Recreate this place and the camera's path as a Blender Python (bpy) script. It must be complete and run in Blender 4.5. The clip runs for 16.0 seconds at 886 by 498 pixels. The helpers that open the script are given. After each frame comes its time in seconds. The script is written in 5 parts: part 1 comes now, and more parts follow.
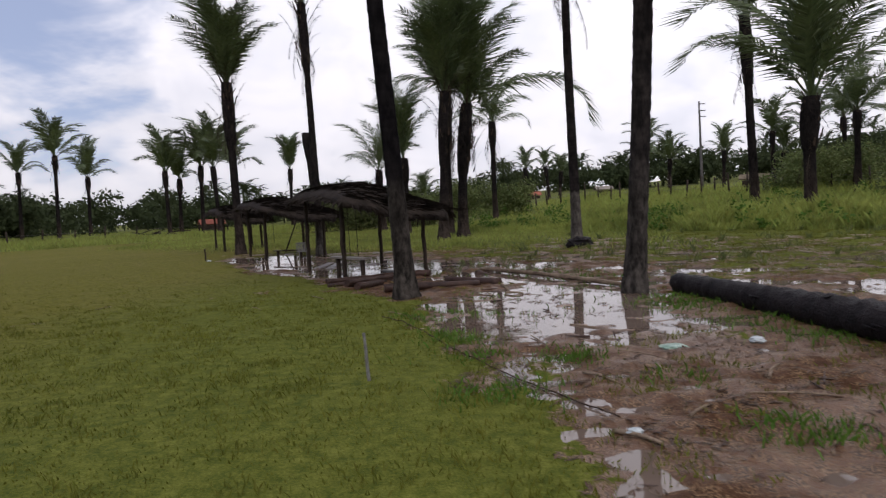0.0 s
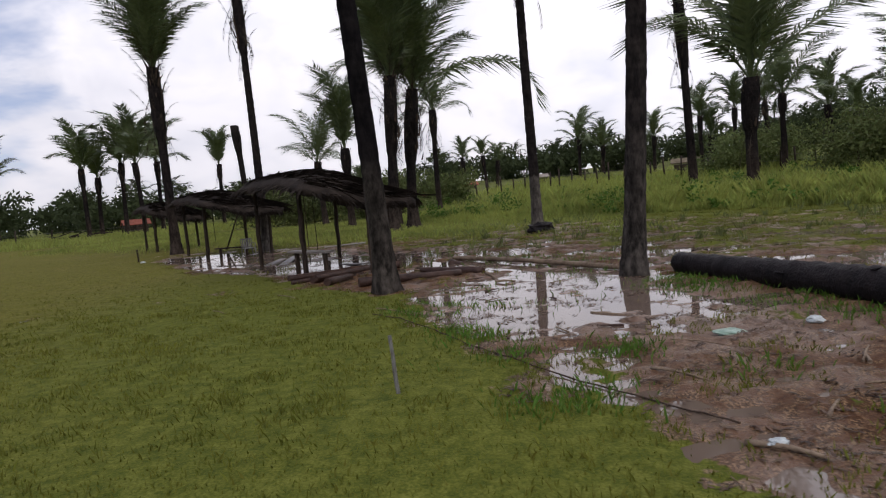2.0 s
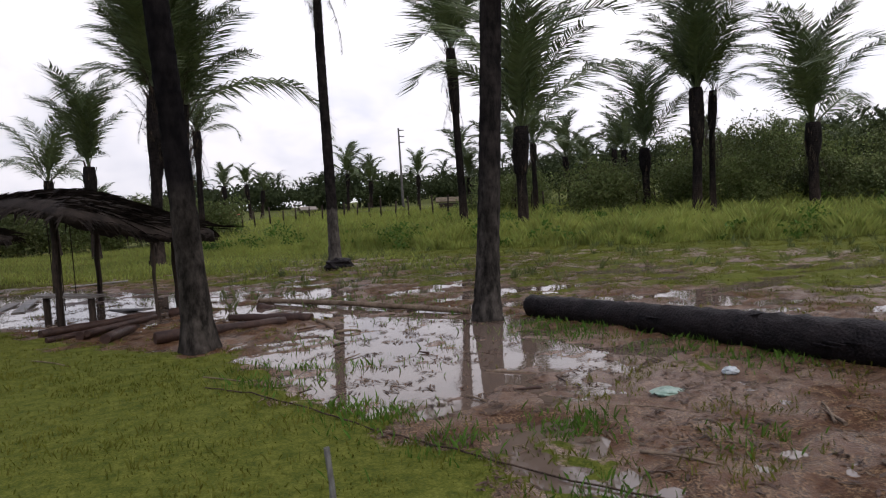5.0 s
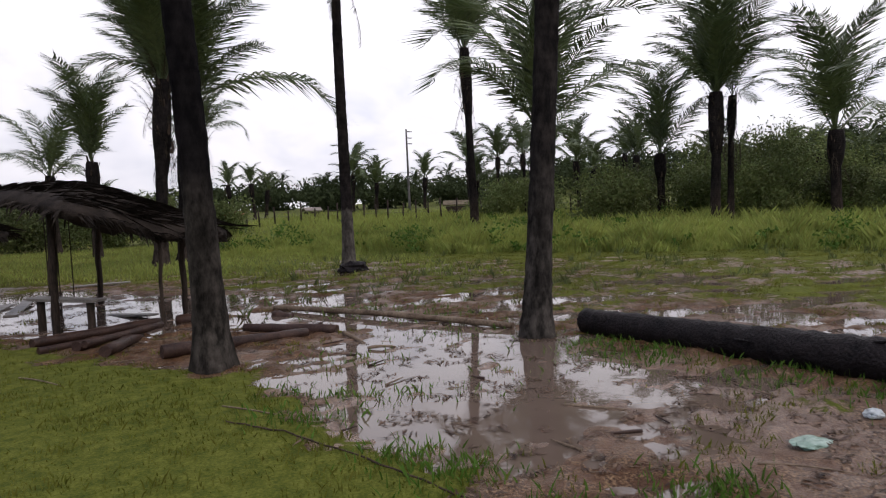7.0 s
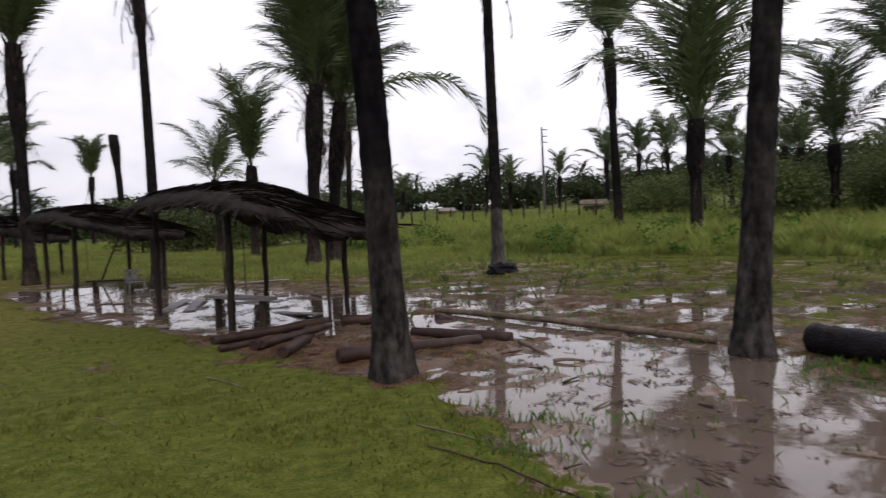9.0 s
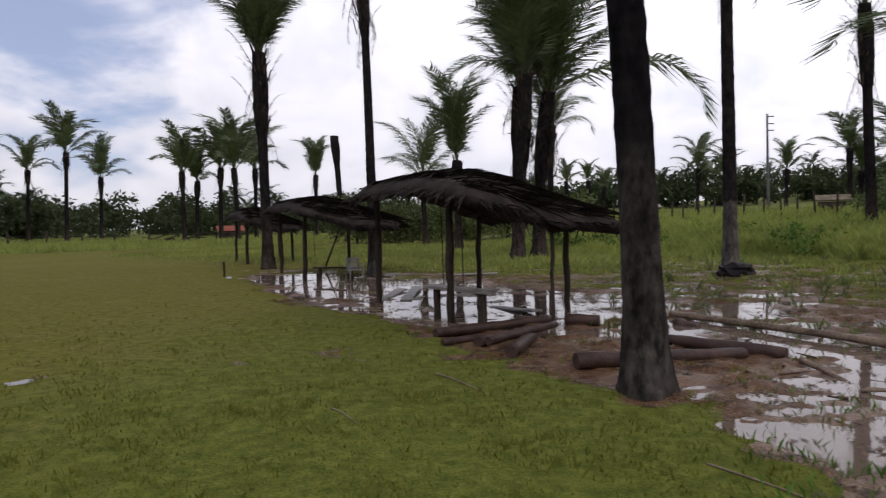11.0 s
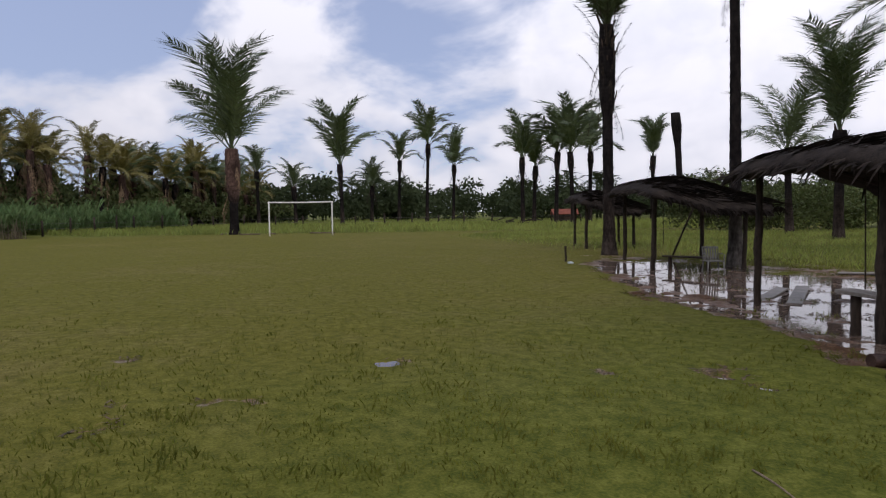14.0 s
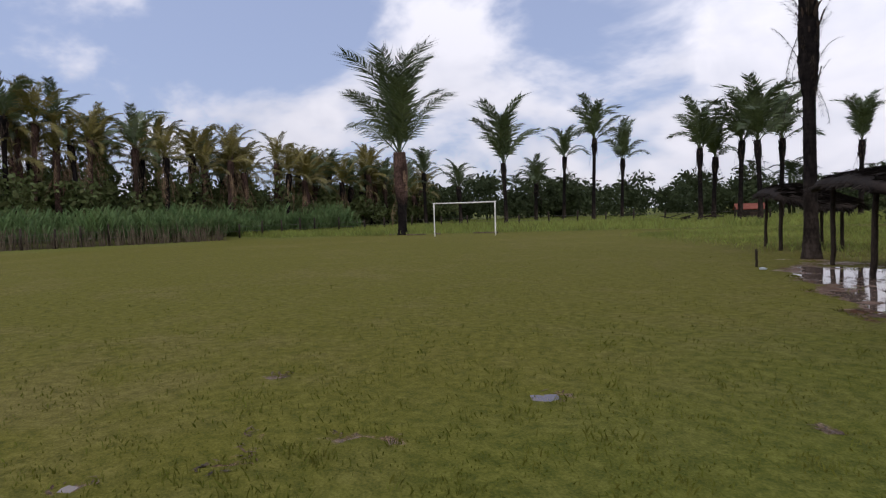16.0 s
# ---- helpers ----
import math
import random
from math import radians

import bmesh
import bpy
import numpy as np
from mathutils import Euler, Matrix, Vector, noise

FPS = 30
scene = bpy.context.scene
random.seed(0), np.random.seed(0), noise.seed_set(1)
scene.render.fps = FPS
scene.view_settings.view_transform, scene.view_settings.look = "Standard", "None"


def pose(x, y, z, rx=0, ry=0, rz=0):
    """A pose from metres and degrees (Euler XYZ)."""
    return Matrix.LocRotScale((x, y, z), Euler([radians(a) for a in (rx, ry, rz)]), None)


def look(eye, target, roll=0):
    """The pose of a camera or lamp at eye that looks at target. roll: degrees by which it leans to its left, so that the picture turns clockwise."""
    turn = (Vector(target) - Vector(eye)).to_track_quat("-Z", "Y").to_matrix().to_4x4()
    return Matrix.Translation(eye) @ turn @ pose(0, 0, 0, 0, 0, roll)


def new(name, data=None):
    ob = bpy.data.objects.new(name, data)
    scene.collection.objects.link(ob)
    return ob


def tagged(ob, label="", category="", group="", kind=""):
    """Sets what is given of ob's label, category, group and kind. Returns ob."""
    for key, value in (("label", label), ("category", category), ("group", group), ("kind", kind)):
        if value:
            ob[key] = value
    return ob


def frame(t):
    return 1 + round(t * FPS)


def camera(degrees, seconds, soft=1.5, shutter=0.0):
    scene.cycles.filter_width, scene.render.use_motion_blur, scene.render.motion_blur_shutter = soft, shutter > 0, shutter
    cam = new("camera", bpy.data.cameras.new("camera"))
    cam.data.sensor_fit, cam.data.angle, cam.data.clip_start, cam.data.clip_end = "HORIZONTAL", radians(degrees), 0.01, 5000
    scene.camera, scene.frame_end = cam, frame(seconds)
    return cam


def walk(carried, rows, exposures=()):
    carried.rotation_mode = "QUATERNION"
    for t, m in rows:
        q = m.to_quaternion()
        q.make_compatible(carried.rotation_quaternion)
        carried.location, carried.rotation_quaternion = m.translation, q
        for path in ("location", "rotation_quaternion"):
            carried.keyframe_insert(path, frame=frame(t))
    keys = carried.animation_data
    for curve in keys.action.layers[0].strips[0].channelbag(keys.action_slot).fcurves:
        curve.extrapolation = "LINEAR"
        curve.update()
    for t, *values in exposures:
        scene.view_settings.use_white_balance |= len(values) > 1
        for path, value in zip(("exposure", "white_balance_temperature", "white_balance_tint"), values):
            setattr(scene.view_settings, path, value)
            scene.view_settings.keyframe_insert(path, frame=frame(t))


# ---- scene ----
cam = camera(71.2, 16.0, soft=1.2, shutter=0.35)
PATH = [
    (0, (1.153, 0.02, 1.456), (0.861, 1.994, 1.323), -2.9),
    (0.5, (0.955, 0.263, 1.43), (0.601, 2.229, 1.334), -2.8),
    (1, (0.762, 0.45, 1.386), (0.501, 2.431, 1.3), -2.8),
    (1.5, (0.501, 0.622, 1.395), (0.424, 2.614, 1.235), -2.5),
    (2, (0.278, 0.871, 1.356), (0.197, 2.862, 1.186), -4.6),
    (2.5, (0.095, 1.095, 1.36), (0.032, 3.086, 1.183), -3.1),
    (3, (-0.145, 1.347, 1.356), (0.0, 3.337, 1.212), -1.0),
    (3.5, (-0.317, 1.586, 1.368), (-0.112, 3.57, 1.22), -2.2),
    (4, (-0.434, 1.818, 1.401), (-0.162, 3.789, 1.202), -2.8),
    (4.5, (-0.591, 2.032, 1.439), (-0.147, 3.976, 1.283), -3.4),
    (5, (-0.71, 2.311, 1.449), (-0.027, 4.187, 1.336), -2.7),
    (7.5, (-0.916, 3.594, 1.441), (-0.249, 5.477, 1.344), -1.0),
    (8, (-1.006, 3.768, 1.435), (-0.355, 5.657, 1.343), -0.2),
    (8.5, (-1.194, 4.005, 1.441), (-0.654, 5.929, 1.353), -2.1),
    (9, (-1.288, 4.225, 1.435), (-1.007, 6.203, 1.347), -1.8),
    (11.5, (-1.866, 5.124, 1.348), (-2.382, 7.055, 1.274), -1.6),
    (12, (-2.009, 5.26, 1.369), (-2.73, 7.126, 1.34), -1.8),
    (12.5, (-2.202, 5.396, 1.367), (-3.02, 7.218, 1.265), -1.9),
    (13, (-2.321, 5.575, 1.359), (-3.35, 7.286, 1.244), -1.9),
    (13.5, (-2.408, 5.708, 1.361), (-3.612, 7.296, 1.2), -1.2),
    (14, (-2.559, 5.856, 1.355), (-3.827, 7.398, 1.235), -0.7),
    (14.5, (-2.673, 5.919, 1.416), (-4.011, 7.394, 1.239), -1.8),
    (15, (-2.794, 6.165, 1.416), (-4.262, 7.517, 1.285), -1.2),
    (15.5, (-2.827, 6.281, 1.456), (-4.414, 7.489, 1.309), -1.9),
    (16, (-3.005, 6.4, 1.462), (-4.633, 7.556, 1.345), -1.7),
]
walk(cam, [(t, look(eye, target, roll)) for t, eye, target, roll in PATH], [(0.0, -0.67, 6380, 16), (9.0, -0.65, 6380, 16), (12.0, -0.72, 6280, 16), (16.0, -0.74, 6180, 16)])

# world, sky and sun: bright overcast with blue-grey gaps
SUN_EL, SUN_AZ = radians(52), radians(200)
world = bpy.data.worlds.new("sky")
scene.world = world
world.use_nodes = True
wt = world.node_tree
wt.nodes.clear()


def wn(kind, **values):
    n = wt.nodes.new(kind)
    for key, value in values.items():
        n.inputs[key.replace("_", " ")].default_value = value
    return n


def wl(a, b):
    wt.links.new(a, b)


def wmath(op, a, b=None):
    n = wt.nodes.new("ShaderNodeMath")
    n.operation = op
    for i, v in enumerate((a, b)):
        if v is None:
            continue
        if isinstance(v, (int, float)):
            n.inputs[i].default_value = v
        else:
            wl(v, n.inputs[i])
    return n.outputs[0]


sky = wt.nodes.new("ShaderNodeTexSky")
sky.sky_type, sky.sun_disc, sky.sun_elevation, sky.sun_rotation = "NISHITA", False, SUN_EL, SUN_AZ
sky_dim = wt.nodes.new("ShaderNodeVectorMath")
sky_dim.operation = "SCALE"
sky_dim.inputs["Scale"].default_value = 0.085
wl(sky.outputs[0], sky_dim.inputs[0])
coord = wt.nodes.new("ShaderNodeTexCoord")
sep = wt.nodes.new("ShaderNodeSeparateXYZ")
wl(coord.outputs["Generated"], sep.inputs[0])
dome = wmath("ADD", wmath("MAXIMUM", sep.outputs[2], 0.0), 0.45)
plane = wt.nodes.new("ShaderNodeCombineXYZ")
wl(wmath("DIVIDE", sep.outputs[0], dome), plane.inputs[0])
wl(wmath("DIVIDE", sep.outputs[1], dome), plane.inputs[1])
big = wn("ShaderNodeTexNoise", Scale=2.1, Detail=6.0, Roughness=0.55, Distortion=0.25)
wl(plane.outputs[0], big.inputs["Vector"])
fine = wn("ShaderNodeTexNoise", Scale=4.2, Detail=7.0, Roughness=0.6, Distortion=0.4)
wl(plane.outputs[0], fine.inputs["Vector"])
# the cloud cover is open towards the west and closes to the east
west = wmath("MULTIPLY_ADD", sep.outputs[0], 0.22)
west.node.inputs[2].default_value = 0.0
cover = wmath("ADD", wmath("ADD", big.outputs[0], west), wmath("MULTIPLY", sep.outputs[2], -0.3))
ramp = wt.nodes.new("ShaderNodeMapRange")
ramp.inputs["From Min"].default_value, ramp.inputs["From Max"].default_value = 0.20, 0.36
ramp.interpolation_type = "SMOOTHSTEP"
wl(cover, ramp.inputs["Value"])
shade = wt.nodes.new("ShaderNodeValToRGB")
shade.color_ramp.elements[0].position, shade.color_ramp.elements[1].position = 0.30, 0.58
shade.color_ramp.elements[0].color = (0.74, 0.76, 0.82, 1)
shade.color_ramp.elements[1].color = (0.94, 0.935, 0.96, 1)
wl(fine.outputs[0], shade.inputs[0])
haze = wt.nodes.new("ShaderNodeMix")
haze.data_type = "RGBA"
haze.inputs["A"].default_value = (0.50, 0.58, 0.80, 1)
haze.inputs["Factor"].default_value = 0.45
wl(sky_dim.outputs[0], haze.inputs["B"])
mixed = wt.nodes.new("ShaderNodeMix")
mixed.data_type = "RGBA"
wl(ramp.outputs[0], mixed.inputs["Factor"])
wl(haze.outputs["Result"], mixed.inputs["A"])
lit = wt.nodes.new("ShaderNodeVectorMath")
lit.operation = "SCALE"
wl(shade.outputs[0], lit.inputs[0])
# an overcast sky grows brighter towards the zenith
wl(wmath("MULTIPLY", wmath("ADD", wmath("MULTIPLY", sep.outputs[0], 0.16), 0.9), wmath("ADD", wmath("MULTIPLY", sep.outputs[2], 0.9), 1.0)), lit.inputs["Scale"])
wl(lit.outputs[0], mixed.inputs["B"])
back = wt.nodes.new("ShaderNodeBackground")
back.inputs["Strength"].default_value = 1.7
wl(mixed.outputs["Result"], back.inputs["Color"])
out = wt.nodes.new("ShaderNodeOutputWorld")
wl(back.outputs[0], out.inputs["Surface"])

lamp = bpy.data.lights.new("sun", "SUN")
lamp.energy, lamp.angle, lamp.color = 1.5, radians(18), (1.0, 0.94, 0.84)
sun = new("sun", lamp)
sun.matrix_basis = look((0, 0, 60), (0 - 60 * math.sin(SUN_AZ) / math.tan(SUN_EL), 0 - 60 * math.cos(SUN_AZ) / math.tan(SUN_EL), 0))


# ---- materials ----
def mat(name, dark, light, scale=4.0, rough=0.8, bump=0.3, fine_scale=40.0, stretch=(1, 1, 1), vary=0.0, spec=0.12, leaf=0.0, metal=0.0, dist=0.02):
    m = bpy.data.materials.new(name)
    m.use_nodes = True
    t = m.node_tree
    p = t.nodes["Principled BSDF"]
    p.inputs["Roughness"].default_value, p.inputs["Specular IOR Level"].default_value, p.inputs["Metallic"].default_value = rough, spec, metal
    tc, mp = t.nodes.new("ShaderNodeTexCoord"), t.nodes.new("ShaderNodeMapping")
    mp.inputs["Scale"].default_value = stretch
    t.links.new(tc.outputs["Object"], mp.inputs[0])
    a, b = t.nodes.new("ShaderNodeTexNoise"), t.nodes.new("ShaderNodeTexNoise")
    a.inputs["Scale"].default_value, a.inputs["Detail"].default_value = scale, 5
    b.inputs["Scale"].default_value, b.inputs["Detail"].default_value = fine_scale, 4
    t.links.new(mp.outputs[0], a.inputs["Vector"]), t.links.new(mp.outputs[0], b.inputs["Vector"])
    add = t.nodes.new("ShaderNodeMath")
    add.operation = "MULTIPLY_ADD"
    add.inputs[1].default_value = 0.55
    half = t.nodes.new("ShaderNodeMath")
    half.operation = "MULTIPLY"
    half.inputs[1].default_value = 0.45
    t.links.new(b.outputs[0], half.inputs[0])
    t.links.new(a.outputs[0], add.inputs[0]), t.links.new(half.outputs[0], add.inputs[2])
    r = t.nodes.new("ShaderNodeValToRGB")
    r.color_ramp.elements[0].position, r.color_ramp.elements[1].position = 0.36, 0.66
    r.color_ramp.elements[0].color, r.color_ramp.elements[1].color = (*dark, 1), (*light, 1)
    t.links.new(add.outputs[0], r.inputs[0])
    colour = r.outputs[0]
    if vary:
        info, hsv = t.nodes.new("ShaderNodeObjectInfo"), t.nodes.new("ShaderNodeHueSaturation")
        geo, both = t.nodes.new("ShaderNodeNewGeometry"), t.nodes.new("ShaderNodeMath")
        both.operation = "ADD"
        t.links.new(info.outputs["Random"], both.inputs[0]), t.links.new(geo.outputs["Random Per Island"], both.inputs[1])
        v = t.nodes.new("ShaderNodeMapRange")
        v.inputs["From Max"].default_value = 2.0
        v.inputs["To Min"].default_value, v.inputs["To Max"].default_value = 1 - vary, 1 + vary
        t.links.new(both.outputs[0], v.inputs["Value"]), t.links.new(v.outputs[0], hsv.inputs["Value"])
        h = t.nodes.new("ShaderNodeMapRange")
        h.inputs["To Min"].default_value, h.inputs["To Max"].default_value = 0.5 - 0.05 * vary, 0.5 + 0.03 * vary
        t.links.new(geo.outputs["Random Per Island"], h.inputs["Value"]), t.links.new(h.outputs[0], hsv.inputs["Hue"])
        t.links.new(colour, hsv.inputs["Color"])
        colour = hsv.outputs[0]
    t.links.new(colour, p.inputs["Base Color"])
    if bump:
        bp = t.nodes.new("ShaderNodeBump")
        bp.inputs["Strength"].default_value, bp.inputs["Distance"].default_value = bump, dist
        t.links.new(add.outputs[0], bp.inputs["Height"]), t.links.new(bp.outputs[0], p.inputs["Normal"])
    if leaf:
        tr, mx = t.nodes.new("ShaderNodeBsdfTranslucent"), t.nodes.new("ShaderNodeMixShader")
        mx.inputs[0].default_value = leaf
        t.links.new(colour, tr.inputs["Color"])
        t.links.new(p.outputs[0], mx.inputs[1]), t.links.new(tr.outputs[0], mx.inputs[2])
        t.links.new(mx.outputs[0], t.nodes["Material Output"].inputs["Surface"])
    return m


def bark(name, upper, lower, change, soft=0.5, pale=1.0):
    """Palm bark: leaf-scar rings, blotches, and a greyer weathered zone below the height 'change'."""
    m = bpy.data.materials.new(name)
    m.use_nodes = True
    t = m.node_tree
    p = t.nodes["Principled BSDF"]
    p.inputs["Roughness"].default_value, p.inputs["Specular IOR Level"].default_value = 0.95, 0.05
    tc, sp = t.nodes.new("ShaderNodeTexCoord"), t.nodes.new("ShaderNodeSeparateXYZ")
    t.links.new(tc.outputs["Object"], sp.inputs[0])
    mp = t.nodes.new("ShaderNodeMapping")
    mp.inputs["Scale"].default_value = (1, 1, 0.45)
    t.links.new(tc.outputs["Object"], mp.inputs[0])
    n1, n2, n3 = (t.nodes.new("ShaderNodeTexNoise") for _ in range(3))
    for n, s in ((n1, 2.2), (n2, 11.0), (n3, 70.0)):
        n.inputs["Scale"].default_value, n.inputs["Detail"].default_value = s, 5
        n.inputs["Roughness"].default_value = 0.68
        t.links.new(mp.outputs[0], n.inputs["Vector"])
    wave = t.nodes.new("ShaderNodeTexWave")
    wave.bands_direction = "Z"
    wave.inputs["Scale"].default_value, wave.inputs["Distortion"].default_value = 2.6, 2.2
    wave.inputs["Detail"].default_value = 3
    t.links.new(tc.outputs["Object"], wave.inputs["Vector"])
    edge = t.nodes.new("ShaderNodeMath")
    edge.operation = "MULTIPLY_ADD"
    edge.inputs[1].default_value = 1.6
    t.links.new(n1.outputs[0], edge.inputs[0]), t.links.new(sp.outputs[2], edge.inputs[2])
    zone = t.nodes.new("ShaderNodeMapRange")
    zone.inputs["From Min"].default_value, zone.inputs["From Max"].default_value = change + 0.8 - soft, change + 0.8 + soft
    t.links.new(edge.outputs[0], zone.inputs["Value"])
    low, high = t.nodes.new("ShaderNodeValToRGB"), t.nodes.new("ShaderNodeValToRGB")
    for r, (d, l) in ((low, lower), (high, upper)):
        r.color_ramp.elements[0].position, r.color_ramp.elements[1].position = 0.38, 0.70
        r.color_ramp.elements[0].color, r.color_ramp.elements[1].color = (*d, 1), (*l, 1)
        t.links.new(n2.outputs[0], r.inputs[0])
    mx = t.nodes.new("ShaderNodeMix")
    mx.data_type = "RGBA"
    t.links.new(zone.outputs[0], mx.inputs["Factor"])
    t.links.new(low.outputs[0], mx.inputs["A"]), t.links.new(high.outputs[0], mx.inputs["B"])
    scorch = t.nodes.new("ShaderNodeMapRange")
    scorch.inputs["From Min"].default_value, scorch.inputs["From Max"].default_value = 0.34, 0.56
    scorch.inputs["To Min"].default_value = 0.3
    t.links.new(n1.outputs[0], scorch.inputs["Value"])
    mul = t.nodes.new("ShaderNodeMix")
    mul.data_type, mul.blend_type = "RGBA", "MULTIPLY"
    mul.inputs["Factor"].default_value = 1.0
    t.links.new(mx.outputs["Result"], mul.inputs["A"]), t.links.new(scorch.outputs[0], mul.inputs["B"])
    t.links.new(mul.outputs["Result"], p.inputs["Base Color"])
    hh = t.nodes.new("ShaderNodeMath")
    hh.operation = "MULTIPLY_ADD"
    hh.inputs[1].default_value = 0.5
    t.links.new(wave.outputs["Fac"], hh.inputs[0]), t.links.new(n3.outputs[0], hh.inputs[2])
    bp = t.nodes.new("ShaderNodeBump")
    bp.inputs["Strength"].default_value, bp.inputs["Distance"].default_value = 0.45, 0.02
    t.links.new(hh.outputs[0], bp.inputs["Height"]), t.links.new(bp.outputs[0], p.inputs["Normal"])
    return m


BLACK, BROWN = ((0.008, 0.007, 0.007), (0.027, 0.022, 0.02)), ((0.025, 0.019, 0.016), (0.075, 0.058, 0.047))
GREY = ((0.06, 0.052, 0.045), (0.155, 0.138, 0.12))
M_BARK_A = bark("scorched palm bark", ((0.004, 0.0035, 0.004), (0.014, 0.012, 0.012)), ((0.016, 0.014, 0.012), (0.085, 0.073, 0.062)), 1.75, 0.3)
M_BARK_B = bark("mossy grey palm bark", ((0.009, 0.008, 0.008), (0.036, 0.03, 0.027)), ((0.018, 0.016, 0.014), (0.095, 0.083, 0.072)), 1.8)
M_BARK_C = bark("two-tone palm bark", BLACK, GREY, 1.75, 0.08)
M_BARK = bark("dark palm bark", BLACK, BROWN, 1.6)
M_BARK_RED = bark("reddish fibrous palm bark", ((0.05, 0.03, 0.024), (0.16, 0.10, 0.08)), BLACK, 2.6)
M_BOOT = mat("old leaf base", (0.02, 0.014, 0.011), (0.09, 0.062, 0.045), 9, 0.9, 0.5, 60, (1, 1, 0.3))
M_FROND = mat("palm frond green", (0.045, 0.066, 0.026), (0.13, 0.165, 0.066), 3, 0.42, 0.0, 30, vary=0.35, spec=0.45, leaf=0.22)
M_FROND_PALE = mat("palm frond yellow green", (0.11, 0.1, 0.024), (0.26, 0.22, 0.06), 3, 0.45, 0.0, 30, vary=0.35, spec=0.4, leaf=0.22)
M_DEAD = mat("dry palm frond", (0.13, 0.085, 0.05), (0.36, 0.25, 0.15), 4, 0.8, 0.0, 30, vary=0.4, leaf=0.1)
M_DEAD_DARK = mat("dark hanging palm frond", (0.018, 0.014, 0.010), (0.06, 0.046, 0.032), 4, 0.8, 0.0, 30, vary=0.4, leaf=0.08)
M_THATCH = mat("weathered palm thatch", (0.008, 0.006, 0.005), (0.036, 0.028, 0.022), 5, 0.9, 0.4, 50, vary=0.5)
M_POST = mat("rough wet wooden post", (0.012, 0.009, 0.007), (0.055, 0.04, 0.03), 5, 0.75, 0.5, 50, (1, 1, 0.2))
M_LOG = mat("wet red-brown log", (0.017, 0.009, 0.007), (0.065, 0.036, 0.026), 5, 0.5, 0.6, 45, (1, 1, 1), spec=0.2)
M_CHAR = mat("charred fallen trunk", (0.004, 0.0035, 0.004), (0.022, 0.017, 0.017), 6, 0.55, 1.0, 40, spec=0.12, dist=0.05)
M_PLANK = mat("wet grey plank", (0.075, 0.065, 0.057), (0.21, 0.187, 0.168), 4, 0.45, 0.3, 50, (0.25, 1, 1), spec=0.5)
M_WHITE = mat("worn white paint", (0.55, 0.52, 0.47), (0.8, 0.78, 0.73), 3, 0.6, 0.15, 40)
M_STAKE = mat("pale weathered stake", (0.06, 0.058, 0.052), (0.19, 0.185, 0.17), 8, 0.6, 0.3, 60, (1, 1, 0.3))
M_GRASS = mat("lawn blades", (0.066, 0.077, 0.012), (0.143, 0.146, 0.025), 0.35, 0.6, 0.0, 3, vary=0.32, spec=0.06, leaf=0.25)
M_TALL = mat("tall grass", (0.12, 0.15, 0.03), (0.29, 0.33, 0.075), 0.25, 0.6, 0.0, 2, vary=0.4, spec=0.25, leaf=0.3)
M_WEED = mat("bright weeds", (0.045, 0.095, 0.012), (0.10, 0.19, 0.03), 2, 0.55, 0.0, 9, vary=0.3, leaf=0.3)
M_BUSH = mat("bush leaves", (0.05, 0.066, 0.024), (0.135, 0.16, 0.056), 0.3, 0.6, 0.0, 4, vary=0.45, leaf=0.2)
M_REED = mat("reed leaves", (0.05, 0.085, 0.03), (0.12, 0.18, 0.065), 0.4, 0.55, 0.0, 5, vary=0.4, leaf=0.25)
M_CANE = mat("dry cane stems", (0.07, 0.055, 0.035), (0.2, 0.165, 0.11), 2, 0.8, 0.0, 9, vary=0.4)
M_STICK = mat("wet twigs", (0.06, 0.04, 0.028), (0.24, 0.18, 0.125), 6, 0.6, 0.3, 40)
M_BITS = mat("rotting leaf bits", (0.02, 0.013, 0.009), (0.17, 0.11, 0.07), 5, 0.55, 0.0, 30, vary=0.5)
M_TILE = mat("red roof tiles", (0.22, 0.07, 0.045), (0.36, 0.12, 0.08), 3, 0.8, 0.3, 20)
M_PALEWALL = mat("lime washed wall", (0.42, 0.38, 0.33), (0.6, 0.56, 0.5), 2, 0.9, 0.1, 20)
M_RUST = mat("pale sheet roof", (0.16, 0.13, 0.11), (0.32, 0.28, 0.24), 2, 0.7, 0.1, 20)
M_CONCRETE = mat("grey pole concrete", (0.07, 0.066, 0.062), (0.15, 0.14, 0.135), 2, 0.9, 0.1, 20)
M_BAG = mat("pale plastic", (0.26, 0.29, 0.3), (0.46, 0.5, 0.5), 8, 0.3, 0.2, 50, spec=0.5)
M_BAGGREEN = mat("pale green plastic", (0.12, 0.2, 0.15), (0.28, 0.38, 0.31), 8, 0.3, 0.2, 50, spec=0.5)
M_WIRE = mat("fence wire", (0.1, 0.09, 0.08), (0.2, 0.18, 0.16), 5, 0.5, 0.0, 40, metal=0.6)


